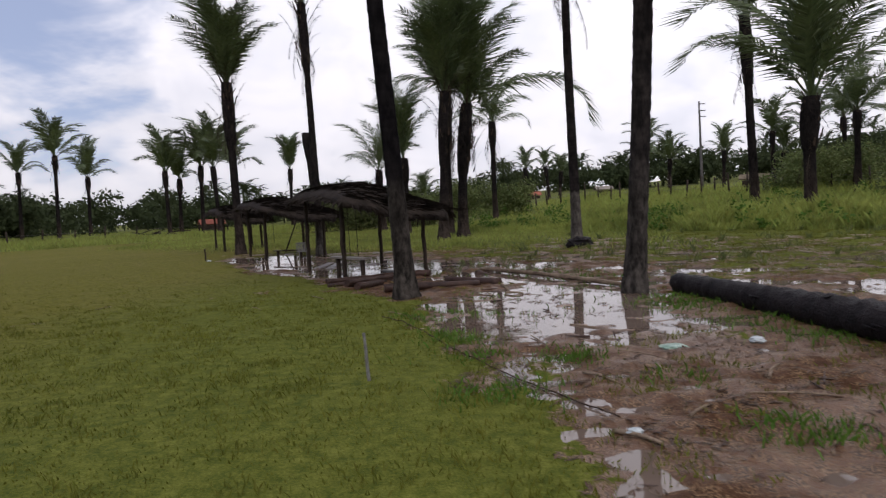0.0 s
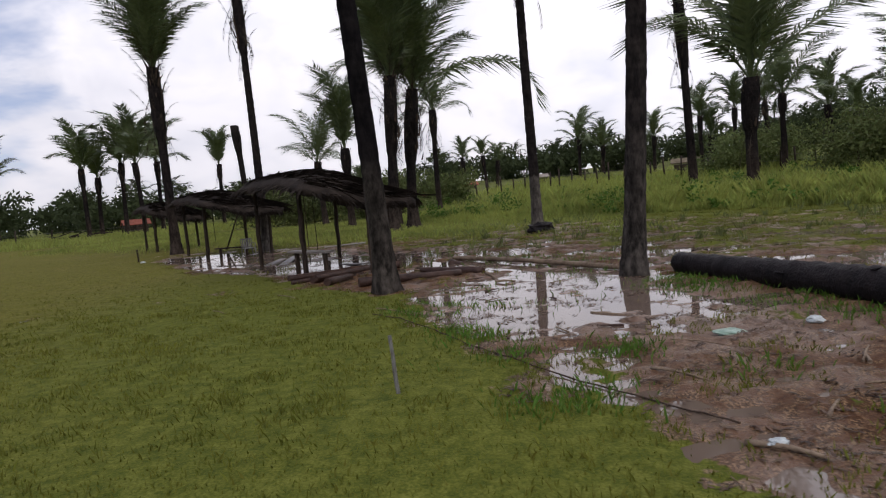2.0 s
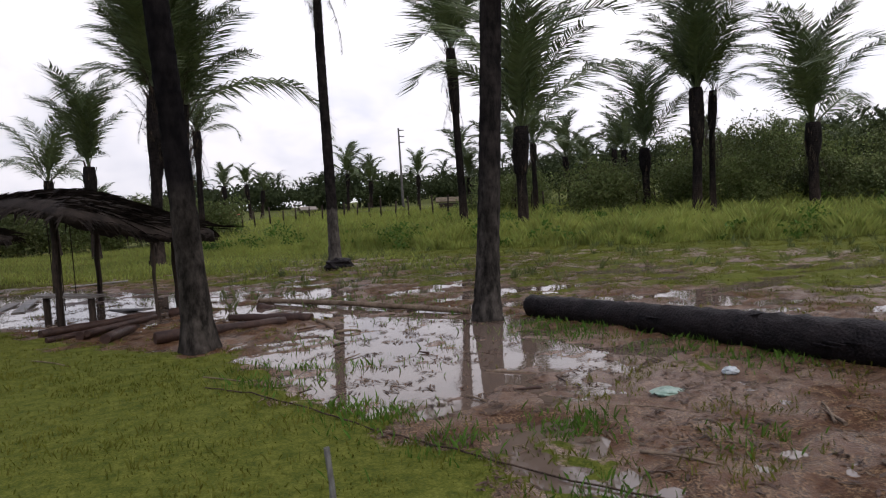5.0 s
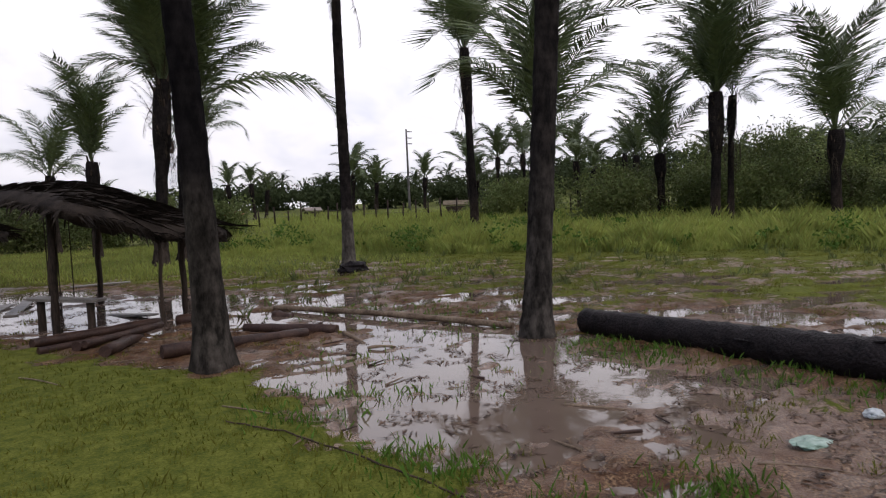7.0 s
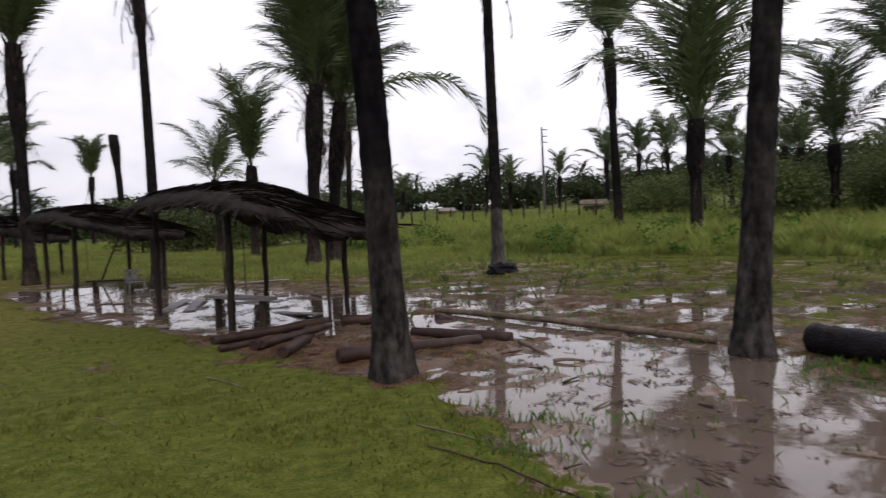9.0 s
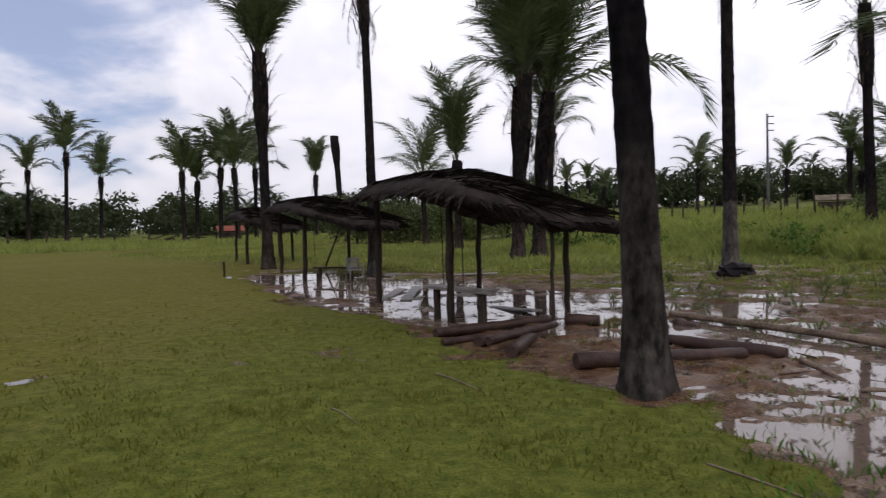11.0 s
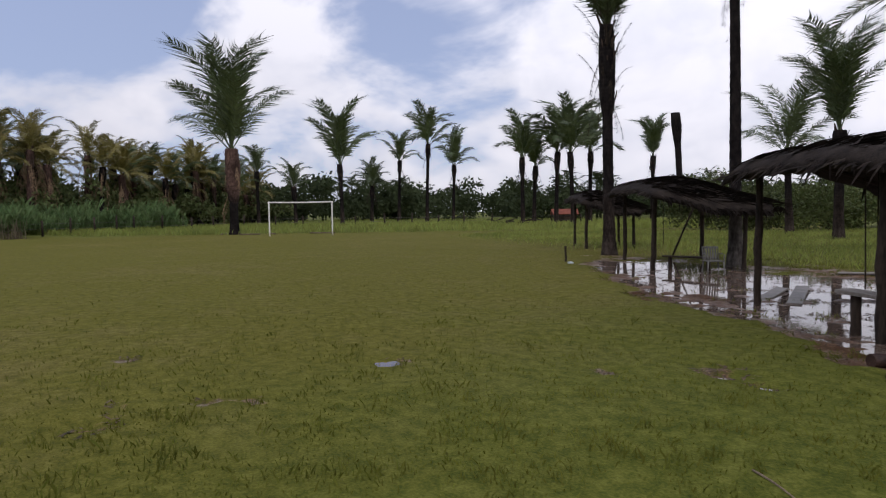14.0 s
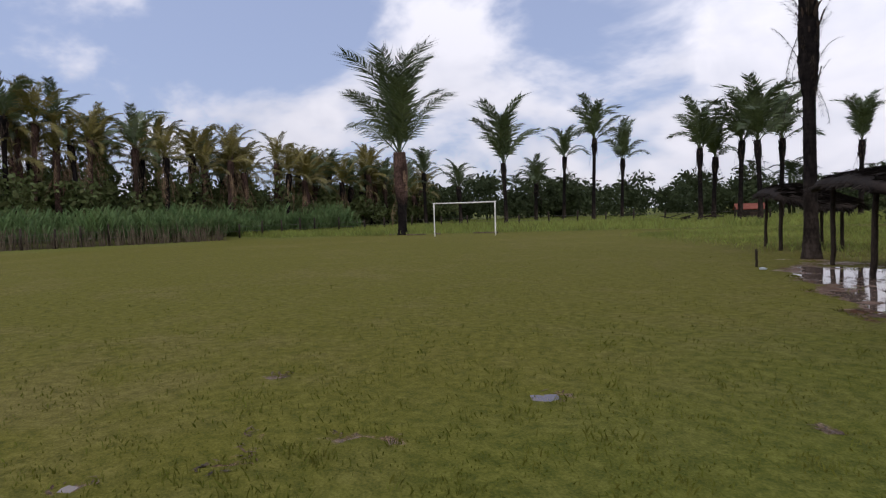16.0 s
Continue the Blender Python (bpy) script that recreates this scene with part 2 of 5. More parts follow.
def ground_material():
    m = bpy.data.materials.new("ground of lawn, mud and meadow")
    m.use_nodes = True
    t = m.node_tree
    p = t.nodes["Principled BSDF"]
    tc = t.nodes.new("ShaderNodeTexCoord")

    def noise_node(scale, detail=6.0, rough=0.55):
        n = t.nodes.new("ShaderNodeTexNoise")
        n.inputs["Scale"].default_value, n.inputs["Detail"].default_value, n.inputs["Roughness"].default_value = scale, detail, rough
        t.links.new(tc.outputs["Object"], n.inputs["Vector"])
        return n.outputs[0]

    def ramp(fac, *stops):
        r = t.nodes.new("ShaderNodeValToRGB")
        while len(r.color_ramp.elements) < len(stops):
            r.color_ramp.elements.new(0.5)
        for e, (pos, col) in zip(r.color_ramp.elements, stops):
            e.position, e.color = pos, (*col, 1)
        t.links.new(fac, r.inputs[0])
        return r.outputs[0]

    def mix(fac, a, b):
        x = t.nodes.new("ShaderNodeMix")
        x.data_type = "RGBA"
        t.links.new(fac, x.inputs["Factor"]), t.links.new(a, x.inputs["A"]), t.links.new(b, x.inputs["B"])
        return x.outputs["Result"]

    def calc(op, a, b):
        x = t.nodes.new("ShaderNodeMath")
        x.operation = op
        for i, v in enumerate((a, b)):
            if isinstance(v, (int, float)):
                x.inputs[i].default_value = v
            else:
                t.links.new(v, x.inputs[i])
        return x.outputs[0]

    def span(v, lo, hi):
        x = t.nodes.new("ShaderNodeMapRange")
        x.inputs["From Min"].default_value, x.inputs["From Max"].default_value = lo, hi
        x.interpolation_type = "SMOOTHSTEP"
        t.links.new(v, x.inputs["Value"])
        return x.outputs[0]

    def attribute(name):
        a = t.nodes.new("ShaderNodeAttribute")
        a.attribute_name = name
        return a.outputs["Fac"]

    wide, mid, small, tiny = noise_node(0.25, 4), noise_node(1.3), noise_node(9.0), noise_node(55.0, 4)
    grain = calc("ADD", calc("MULTIPLY", small, 0.5), calc("MULTIPLY", tiny, 0.5))
    lawn = ramp(grain, (0.36, (0.056, 0.059, 0.009)), (0.5, (0.101, 0.095, 0.015)), (0.64, (0.150, 0.135, 0.028)))
    dry = ramp(grain, (0.38, (0.085, 0.070, 0.020)), (0.6, (0.19, 0.155, 0.055)))
    lawn = mix(calc("MULTIPLY", span(calc("ADD", calc("MULTIPLY", wide, 0.5), calc("MULTIPLY", mid, 0.5)), 0.46, 0.66), 0.55), lawn, dry)
    mud = ramp(calc("ADD", calc("MULTIPLY", mid, 0.5), calc("MULTIPLY", grain, 0.5)), (0.38, (0.040, 0.018, 0.009)), (0.52, (0.096, 0.045, 0.020)), (0.66, (0.165, 0.086, 0.040)))
    litter = ramp(tiny, (0.40, (0.022, 0.013, 0.008)), (0.5, (0.085, 0.048, 0.023)), (0.62, (0.23, 0.145, 0.078)))
    mud = mix(calc("MULTIPLY", span(small, 0.42, 0.58), 0.8), mud, litter)
    meadow = ramp(grain, (0.36, (0.055, 0.066, 0.016)), (0.62, (0.145, 0.160, 0.040)))
    m_mud = calc("ADD", attribute("mud"), calc("MULTIPLY", calc("SUBTRACT", calc("ADD", small, mid), 1.0), 1.1))
    m_mud = span(m_mud, 0.4, 0.58)
    green = ramp(grain, (0.36, (0.040, 0.054, 0.008)), (0.5, (0.082, 0.092, 0.014)), (0.64, (0.132, 0.138, 0.027)))
    base = mix(attribute("meadow"), mix(attribute("dry"), green, lawn), meadow)
    # silty wet film round the pools, its colour lightened to carry sky sheen
    sheen_clay = ramp(grain, (0.38, (0.115, 0.072, 0.052)), (0.62, (0.26, 0.18, 0.135)))
    film = calc("MULTIPLY", attribute("film"), m_mud)
    t.links.new(mix(calc("MULTIPLY", film, 0.75), mix(m_mud, base, mud), sheen_clay), p.inputs["Base Color"])
    wet = calc("MAXIMUM", calc("MULTIPLY", calc("MULTIPLY", m_mud, span(mid, 0.35, 0.6)), 0.65), film)
    rough = t.nodes.new("ShaderNodeMapRange")
    rough.inputs["To Min"].default_value, rough.inputs["To Max"].default_value = 0.9, 0.15
    t.links.new(wet, rough.inputs["Value"]), t.links.new(rough.outputs[0], p.inputs["Roughness"])
    gloss = t.nodes.new("ShaderNodeMapRange")
    gloss.inputs["To Min"].default_value, gloss.inputs["To Max"].default_value = 0.06, 0.5
    t.links.new(wet, gloss.inputs["Value"]), t.links.new(gloss.outputs[0], p.inputs["Specular IOR Level"])
    bp = t.nodes.new("ShaderNodeBump")
    bp.inputs["Strength"].default_value, bp.inputs["Distance"].default_value = 0.6, 0.035
    t.links.new(grain, bp.inputs["Height"]), t.links.new(bp.outputs[0], p.inputs["Normal"])
    return m


def water_material():
    m = bpy.data.materials.new("muddy puddle water")
    m.use_nodes = True
    t = m.node_tree
    p = t.nodes["Principled BSDF"]
    p.inputs["Roughness"].default_value, p.inputs["IOR"].default_value, p.inputs["Specular IOR Level"].default_value = 0.03, 1.5, 0.5
    tc, n, r = t.nodes.new("ShaderNodeTexCoord"), t.nodes.new("ShaderNodeTexNoise"), t.nodes.new("ShaderNodeValToRGB")
    n.inputs["Scale"].default_value, n.inputs["Detail"].default_value = 1.5, 5
    t.links.new(tc.outputs["Object"], n.inputs["Vector"]), t.links.new(n.outputs[0], r.inputs[0])
    r.color_ramp.elements[0].color, r.color_ramp.elements[1].color = (0.085, 0.060, 0.046, 1), (0.16, 0.118, 0.092, 1)
    t.links.new(r.outputs[0], p.inputs["Base Color"])
    w, bp = t.nodes.new("ShaderNodeTexNoise"), t.nodes.new("ShaderNodeBump")
    w.inputs["Scale"].default_value, bp.inputs["Strength"].default_value, bp.inputs["Distance"].default_value = 7, 0.03, 0.02
    t.links.new(tc.outputs["Object"], w.inputs["Vector"])
    t.links.new(w.outputs[0], bp.inputs["Height"]), t.links.new(bp.outputs[0], p.inputs["Normal"])
    return m


M_GROUND, M_WATER = ground_material(), water_material()


# ---- mesh helpers ----
def fast_mesh(name, verts, faces, material, smooth=False):
    """A mesh from arrays of vertices and of faces that all have the same number of corners."""
    me = bpy.data.meshes.new(name)
    verts, faces = np.asarray(verts, np.float32), np.asarray(faces, np.int32)
    me.vertices.add(len(verts))
    me.vertices.foreach_set("co", verts.ravel())
    me.loops.add(faces.size)
    me.loops.foreach_set("vertex_index", faces.ravel())
    me.polygons.add(len(faces))
    me.polygons.foreach_set("loop_start", np.arange(len(faces), dtype=np.int32) * faces.shape[1])
    me.polygons.foreach_set("use_smooth", np.full(len(faces), smooth))
    me.materials.append(material)
    me.update(calc_edges=True)
    me.validate()
    return me


def small_mesh(name, verts, faces, material, smooth=True):
    me = bpy.data.meshes.new(name)
    me.from_pydata([tuple(v) for v in verts], [], [tuple(f) for f in faces])
    me.polygons.foreach_set("use_smooth", [smooth and len(f) < 5 for f in faces])
    me.materials.append(material)
    me.update()
    return me


def part(name, me, parent, label="", m=None):
    ob = new(name, me)
    ob.parent = parent
    if m is not None:
        ob.matrix_basis = m
    return tagged(ob, label)


def thing(name, x, y, z, label, category, group="", rz=0.0):
    ob = new(name)
    ob.empty_display_size = 0.2
    ob.matrix_basis = pose(x, y, z, 0, 0, rz)
    return tagged(ob, label, category, group)


def tube(points, radii, segs=10, rough=0.0, seed=0):
    """Vertices and faces of a closed tube along points, uneven by rough."""
    rnd = random.Random(seed)
    pts = [Vector(p) for p in points]
    verts, faces = [], []
    for i, (p, r) in enumerate(zip(pts, radii)):
        way = (pts[min(i + 1, len(pts) - 1)] - pts[max(i - 1, 0)]).normalized()
        side = way.cross(Vector((0.13, 0.97, 0.21))).normalized()
        other = way.cross(side)
        for k in range(segs):
            a = 2 * math.pi * k / segs
            d = side * math.cos(a) + other * math.sin(a)
            verts.append(p + d * r * (1 + rough * rnd.uniform(-1, 1)))
    for i in range(len(pts) - 1):
        for k in range(segs):
            a, b = i * segs + k, i * segs + (k + 1) % segs
            faces.append((a, b, b + segs, a + segs))
    faces.append(tuple(reversed(range(segs))))
    faces.append(tuple(range((len(pts) - 1) * segs, len(pts) * segs)))
    return verts, faces


def line(a, b, n, bow=0.0, wob=0.0, seed=0):
    rnd = random.Random(seed)
    a, b = Vector(a), Vector(b)
    return [a.lerp(b, i / (n - 1)) + Vector((rnd.uniform(-wob, wob), rnd.uniform(-wob, wob), bow * math.sin(math.pi * i / (n - 1)))) for i in range(n)]


def smooth01(v, lo, hi):
    s = np.clip((np.asarray(v, float) - lo) / (hi - lo), 0, 1)
    return s * s * (3 - 2 * s)


def fields(n, seed):
    """A cheap smooth field: sums of waves, about -1 to 1."""
    r = np.random.RandomState(seed)
    waves = [(r.uniform(-1, 1, 2), r.uniform(0, 6.28), r.uniform(0.6, 1.8)) for _ in range(n)]

    def field(x, y, size):
        total = 0
        for d, ph, k in waves:
            d = d / np.hypot(*d)
            total = total + np.sin((x * d[0] + y * d[1]) * k * 6.28 / size + ph)
        return total / (0.7 * n) ** 0.5 / 1.6
    return field


FIELD = fields(9, 3)
FIELD2 = fields(11, 8)

# ---- ground: lawn, mud with puddles, meadow rising to the east ----
EDGE = ((1.6, 1.5), (1.25, 3.0), (1.0, 4.2), (0.6, 5.3), (0.0, 6.2), (-0.35, 7.2), (-0.75, 9.0), (-1.5, 10.1), (-2.9, 11.4), (-3.6, 12.7), (-4.7, 14.0), (-6.2, 14.9), (-7.9, 17.6), (-9.3, 19.7), (-10.6, 22.5))
EX, EY = np.array([e[0] for e in EDGE][::-1]), np.array([e[1] for e in EDGE][::-1])
POOLS = ((1.5, 9.3, 1.2, 1.9, 1.0), (0.6, 7.7, 0.95, 1.1, 0.9), (1.55, 3.4, 0.4, 0.6, 0.36), (2.4, 7.7, 0.9, 0.7, 0.7), (-2.6, 15.0, 2.0, 1.7, 1.0), (-5.2, 18.0, 2.2, 1.9, 1.0), (-7.6, 20.2, 1.8, 1.6, 0.9), (0.3, 13.0, 1.6, 0.7, 0.6),
         (0.4, 16.5, 2.5, 0.5, 0.45), (5.5, 12.5, 2.0, 0.5, 0.5), (8.0, 14.0, 2.5, 0.6, 0.55), (6.5, 10.3, 1.3, 0.4, 0.5), (1.0, 5.2, 0.5, 1.0, 0.5), (0.9, 12.1, 1.0, 0.6, 0.7),
         (1.5, 10.3, 0.9, 0.5, 0.8), (0.3, 8.9, 0.9, 0.45, 0.8), (-0.3, 9.05, 0.5, 0.25, 0.7), (0.3, 7.8, 0.5, 0.35, 0.7), (-0.3, 7.6, 0.25, 0.25, 0.5), (2.1, 8.1, 0.5, 0.3, 0.7), (0.25, 6.95, 0.35, 0.25, 0.5), (2.9, 9.5, 0.35, 0.2, 0.6), (1.2, 3.8, 0.25, 0.3, 0.4))


DIPS = ((-6.45, 9.85, 0.19), (-7.09, 7.66, 0.15), (-6.7, 7.4, 0.17), (-6.96, 6.64, 0.13), (-6.43, 8.37, 0.12), (-6.67, 8.16, 0.13), (-8.48, 8.4, 0.14), (-4.74, 10.65, 0.13), (-4.0, 11.2, 0.22), (-3.6, 11.0, 0.15))


_pr = random.Random(17)
SPLASHES = []
while len(SPLASHES) < 150:
    px, py = _pr.uniform(-1.5, 17), _pr.uniform(7.6, 22.5)
    if 0.6 * px + 0.8 * py < 22.6 and px > 0.5 - (py - 10.8) * 0.25 and not (px < 3 and py < 13) and not (px < 5.2 and py < 10.8):
        SPLASHES.append((px, py, _pr.uniform(0.2, 0.75), _pr.uniform(0.12, 0.3)))


SPLASH_X, SPLASH_Y = np.arange(-3, 19, 0.05), np.arange(7, 24, 0.05)
SPLASH = np.zeros((len(SPLASH_Y), len(SPLASH_X)))
for px, py, a, b in SPLASHES:
    SPLASH = np.maximum(SPLASH, np.exp(-((SPLASH_X[None] - px) / a) ** 2) * np.exp(-((SPLASH_Y[:, None] - py) / b) ** 2))


def splash_at(x, y):
    """Shallow puddles between the tufts of the wet ground."""
    x, y = np.asarray(x, float), np.asarray(y, float)
    i = np.clip(np.rint((x + 3) / 0.05).astype(int), 0, len(SPLASH_X) - 1)
    j = np.clip(np.rint((y - 7) / 0.05).astype(int), 0, len(SPLASH_Y) - 1)
    return SPLASH[j, i] * ((x > -3) & (x < 19) & (y > 7) & (y < 24))


def mud_at(x, y):
    edge = np.interp(-np.asarray(y), -EY, EX, left=-11.0, right=1.8)
    m = smooth01(x - edge + 0.35 * FIELD(x, y, 1.5) + 0.2 * FIELD2(x, y, 0.6), -0.35, 1.0 - 0.5 * smooth01(y, 7.5, 9.5))
    far = 17.0 - 0.62 * (np.asarray(x) + 3)
    fade = 1 - (0.5 + 0.22 * FIELD2(x, y * 1.6, 3.0)) * smooth01(y - far + 1.2 * FIELD2(x, y, 5), -1.0, 4.0)
    m = m * fade * (1 - 0.5 * smooth01(x, 4.5, 8.5)) * (1 - 0.3 * smooth01(x, 1.5, 4.0) * smooth01(y, 10.0, 11.5)) * (1 - smooth01(y, 20, 26))
    m = m * (1 - 0.35 * smooth01(FIELD2(x, y, 2.6), 0.1, 0.9))
    u = 0.6 * np.asarray(x) + 0.8 * np.asarray(y) - 24
    damp = smooth01(y, 10.5, 12.5) * smooth01(x, -1, 2) * (1 - smooth01(u, -3, -0.5)) * (1 - smooth01(x, 13, 18))
    m = np.maximum(m, damp * (0.44 + 0.16 * FIELD2(x, y, 1.4)))
    m = np.maximum(m, 0.6 * splash_at(x, y))
    return np.maximum(m, sum(0.55 * np.exp(-(((x - a) ** 2 + (y - b) ** 2) / (1.3 * c) ** 2)) for a, b, c in DIPS))


def pool_at(x, y):
    total = 0
    for px, py, a, b, d in POOLS:
        total = np.maximum(total, d * np.exp(-(((x - px) / a) ** 2 + ((y - py) / b) ** 2)))
    return total


def rise_at(x, y):
    u = 0.6 * np.asarray(x) + 0.8 * np.asarray(y) - 24
    h = 0.022 * (u + np.sqrt(u * u + 16)) * smooth01(x, -14, 4)
    return 9.0 * np.tanh(h / 9.0) + 4.0 * smooth01(x, 30, 110) * smooth01(y, -20, 30)


def ground_at(x, y):
    x, y = np.asarray(x, float), np.asarray(y, float)
    near = np.exp(-(((x + 1) / 30) ** 2 + ((y - 10) / 26) ** 2))
    wet = mud_at(x, y)
    z = rise_at(x, y) + near * 0.012 * FIELD2(x, y, 3.1)
    rough = 0.021 * FIELD(x, y, 0.55) + 0.019 * FIELD2(x, y, 0.27) + 0.014 * FIELD2(x, y, 1.3)
    edge = np.interp(-y, -EY, EX, left=-11.0, right=1.8)
    streak = smooth01(FIELD2(x, y * 1.7, 2.4) + 0.5 * FIELD(x, y, 0.9), 0.35, 1.0) * smooth01(x - edge, 0.3, 1.5) * smooth01(y, 6.2, 8.0) * (1 - smooth01(y, 18, 25)) * (1 - smooth01(x, 9, 15))
    dips = sum(np.exp(-(((x - a) ** 2 + (y - b) ** 2) / c ** 2)) for a, b, c in DIPS)
    return z + 0.016 * near * (1 - wet) - 0.017 * dips - 0.052 * near * streak - 0.115 * splash_at(x, y) * np.exp(-2 * rise_at(x, y)) + near * rough * np.clip(wet * 1.2 + 0.12, 0, 1) - 0.052 * np.minimum(1.0, 1.9 * pool_at(x, y)) * smooth01(x - edge, -0.15, 0.45) * np.exp(-rise_at(x, y))


def ground_z(x, y):
    return float(ground_at(x, y))


def behind_goal(x, y):
    """Metres outside the mown field, to the north-west and west."""
    back_ = -0.68 * (x + 33.3) + 0.73 * (y - 29.6) - 3.5
    return np.maximum(back_, -(x + 45.5 + 0.12 * (y - 6))) + 0.8 * FIELD(x, y, 7)


def axis(stops):
    return np.unique(np.concatenate([np.arange(a, b, s) for a, b, s in stops])).round(4)


gx = axis(((-900, -120, 60), (-120, -40, 8), (-40, -12, 1.0), (-12, -8.6, 0.16), (-8.6, -5, 0.085), (-5, 5, 0.07), (5, 12, 0.11), (12, 18, 0.2), (18, 40, 1.0), (40, 120, 8), (120, 901, 60)))
gy = axis(((-900, -100, 60), (-100, -10, 8), (-10, 2, 0.8), (2, 16, 0.07), (16, 23, 0.1), (23, 50, 1.0), (50, 130, 8), (130, 901, 60)))
X, Y = np.meshgrid(gx, gy)
Z = ground_at(X, Y)
nx, ny = len(gx), len(gy)
idx = np.arange(nx * ny).reshape(ny, nx)
quads = np.stack([idx[:-1, :-1], idx[:-1, 1:], idx[1:, 1:], idx[1:, :-1]], -1).reshape(-1, 4)
gm = fast_mesh("ground", np.stack([X, Y, Z], -1).reshape(-1, 3), quads, M_GROUND, True)
MEADOW = np.maximum(smooth01(rise_at(X, Y), 0.05, 0.3), smooth01(behind_goal(X, Y), 0, 2)) * 0.9
for key, value in (("mud", mud_at(X, Y)), ("meadow", MEADOW), ("film", np.maximum(smooth01(pool_at(X, Y), 0.08, 0.55) * (1 - smooth01(X, 2.6, 3.6)), 0.9 * np.exp(-((X - 2.5) / 1.0) ** 2 - ((Y - 7.1) / 1.2) ** 2))), ("dry", smooth01(-X + 0.8 * FIELD(X, Y, 5), 2.0, 9.0))):
    gm.attributes.new(key, "FLOAT", "POINT").data.foreach_set("value", value.astype(np.float32).ravel())
tagged(new("ground", gm), "mown lawn, wet red-brown mud and meadow grass", "ground", kind="structure")

wx, wy = np.meshgrid(np.linspace(-13, 19, 24), np.linspace(2, 24, 24))
wi = np.arange(576).reshape(24, 24)
wq = np.stack([wi[:-1, :-1], wi[:-1, 1:], wi[1:, 1:], wi[1:, :-1]], -1).reshape(-1, 4)
wz = np.full_like(wx, -0.017)
tagged(new("puddle_water", fast_mesh("puddle_water", np.stack([wx, wy, wz], -1).reshape(-1, 3), wq, M_WATER, True)), "shallow muddy rain puddles reflecting the sky", "water", kind="structure")


# ---- palms ----
def frond_arrays(pairs, arch, width, seed, twist=0.5, sparse=0.0, broad=0.0046):
    """One palm leaf of unit length along +x: a rachis straight below, arching over in its outer half, and pairs of narrow leaflets hanging from it."""
    r = np.random.RandomState(seed)
    V, F = [], []

    steps = [np.zeros(3)]
    for i in range(40):
        bend = arch * 1.57 * ((i + 0.5) / 40) ** 2.3
        steps.append(steps[-1] + np.array([math.cos(bend), 0.06 * math.cos(3 * i / 40 + seed), -math.sin(bend)]) / 40)
    steps = np.array(steps)

    def spine(s):
        return np.array([np.interp(s, np.linspace(0, 1, 41), steps[:, k]) for k in range(3)])

    ns = 12
    for i in range(ns):
        s = i / (ns - 1)
        c, w = spine(s), 0.011 * (1 - 0.85 * s) + 0.001
        V += [c + (0, w, 0), c + (0, 0, w), c + (0, -w, 0)]
        if i:
            for k in range(3):
                a, b = 3 * (i - 1) + k, 3 * (i - 1) + (k + 1) % 3
                F += [(a, b, b + 3), (a, b + 3, a + 3)]
    for i in range(pairs):
        s = 0.14 + 0.86 * (i + 0.5) / pairs
        c, d = spine(s), spine(min(s + 0.02, 1.0)) - spine(s - 0.02)
        d = d / np.linalg.norm(d)
        up_ = np.array([-d[2], 0.0, d[0]])
        for sd in (-1, 1):
            if r.rand() < sparse:
                continue
            size = width * (0.45 + 0.75 * math.sin(math.pi * min(1, 0.12 + 0.78 * s)) ** 0.8) * r.uniform(0.8, 1.12)
            lift = r.uniform(-0.2, 0.8) * twist
            go = d * r.uniform(0.55, 0.9) + np.array([0.0, sd * 1.0, 0.0]) + up_ * lift
            go /= np.linalg.norm(go)
            wide = d * broad * r.uniform(0.8, 1.4)
            mid = c + go * size * 0.5
            tip = c + go * size * 0.92 + (0.12 * size, 0, -size * r.uniform(0.25, 0.75))
            n = len(V)
            V += [c - wide * 0.6, c + wide * 0.6, mid - wide, mid + wide, tip]
            F += [(n, n + 1, n + 3), (n, n + 3, n + 2), (n + 2, n + 3, n + 4)]
    return np.array(V), np.array(F)


FRONDS = [fast_mesh("frond", *frond_arrays(60, arch, w, 10 + i, broad=0.0066), M_FROND) for i, (arch, w) in enumerate(((0.55, 0.17), (0.95, 0.18), (1.3, 0.17), (0.75, 0.18)))]
FRONDS_FAR = [fast_mesh("frond", *frond_arrays(36, arch, w, 20 + i, broad=0.0135), M_FROND) for i, (arch, w) in enumerate(((0.75, 0.16), (1.2, 0.17), (0.95, 0.16)))]
FRONDS_PALE = [fast_mesh("frond", *frond_arrays(38, arch, w, 30 + i, broad=0.011), M_FROND_PALE) for i, (arch, w) in enumerate(((0.8, 0.15), (1.2, 0.15)))]
DRY = [fast_mesh("dry_frond", *frond_arrays(30, arch, 0.12, 50 + i, 0.3, 0.25), M_DEAD) for i, arch in enumerate((0.3, 0.7))]
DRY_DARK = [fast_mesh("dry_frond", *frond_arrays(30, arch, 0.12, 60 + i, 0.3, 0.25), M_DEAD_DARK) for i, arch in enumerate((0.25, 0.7))]


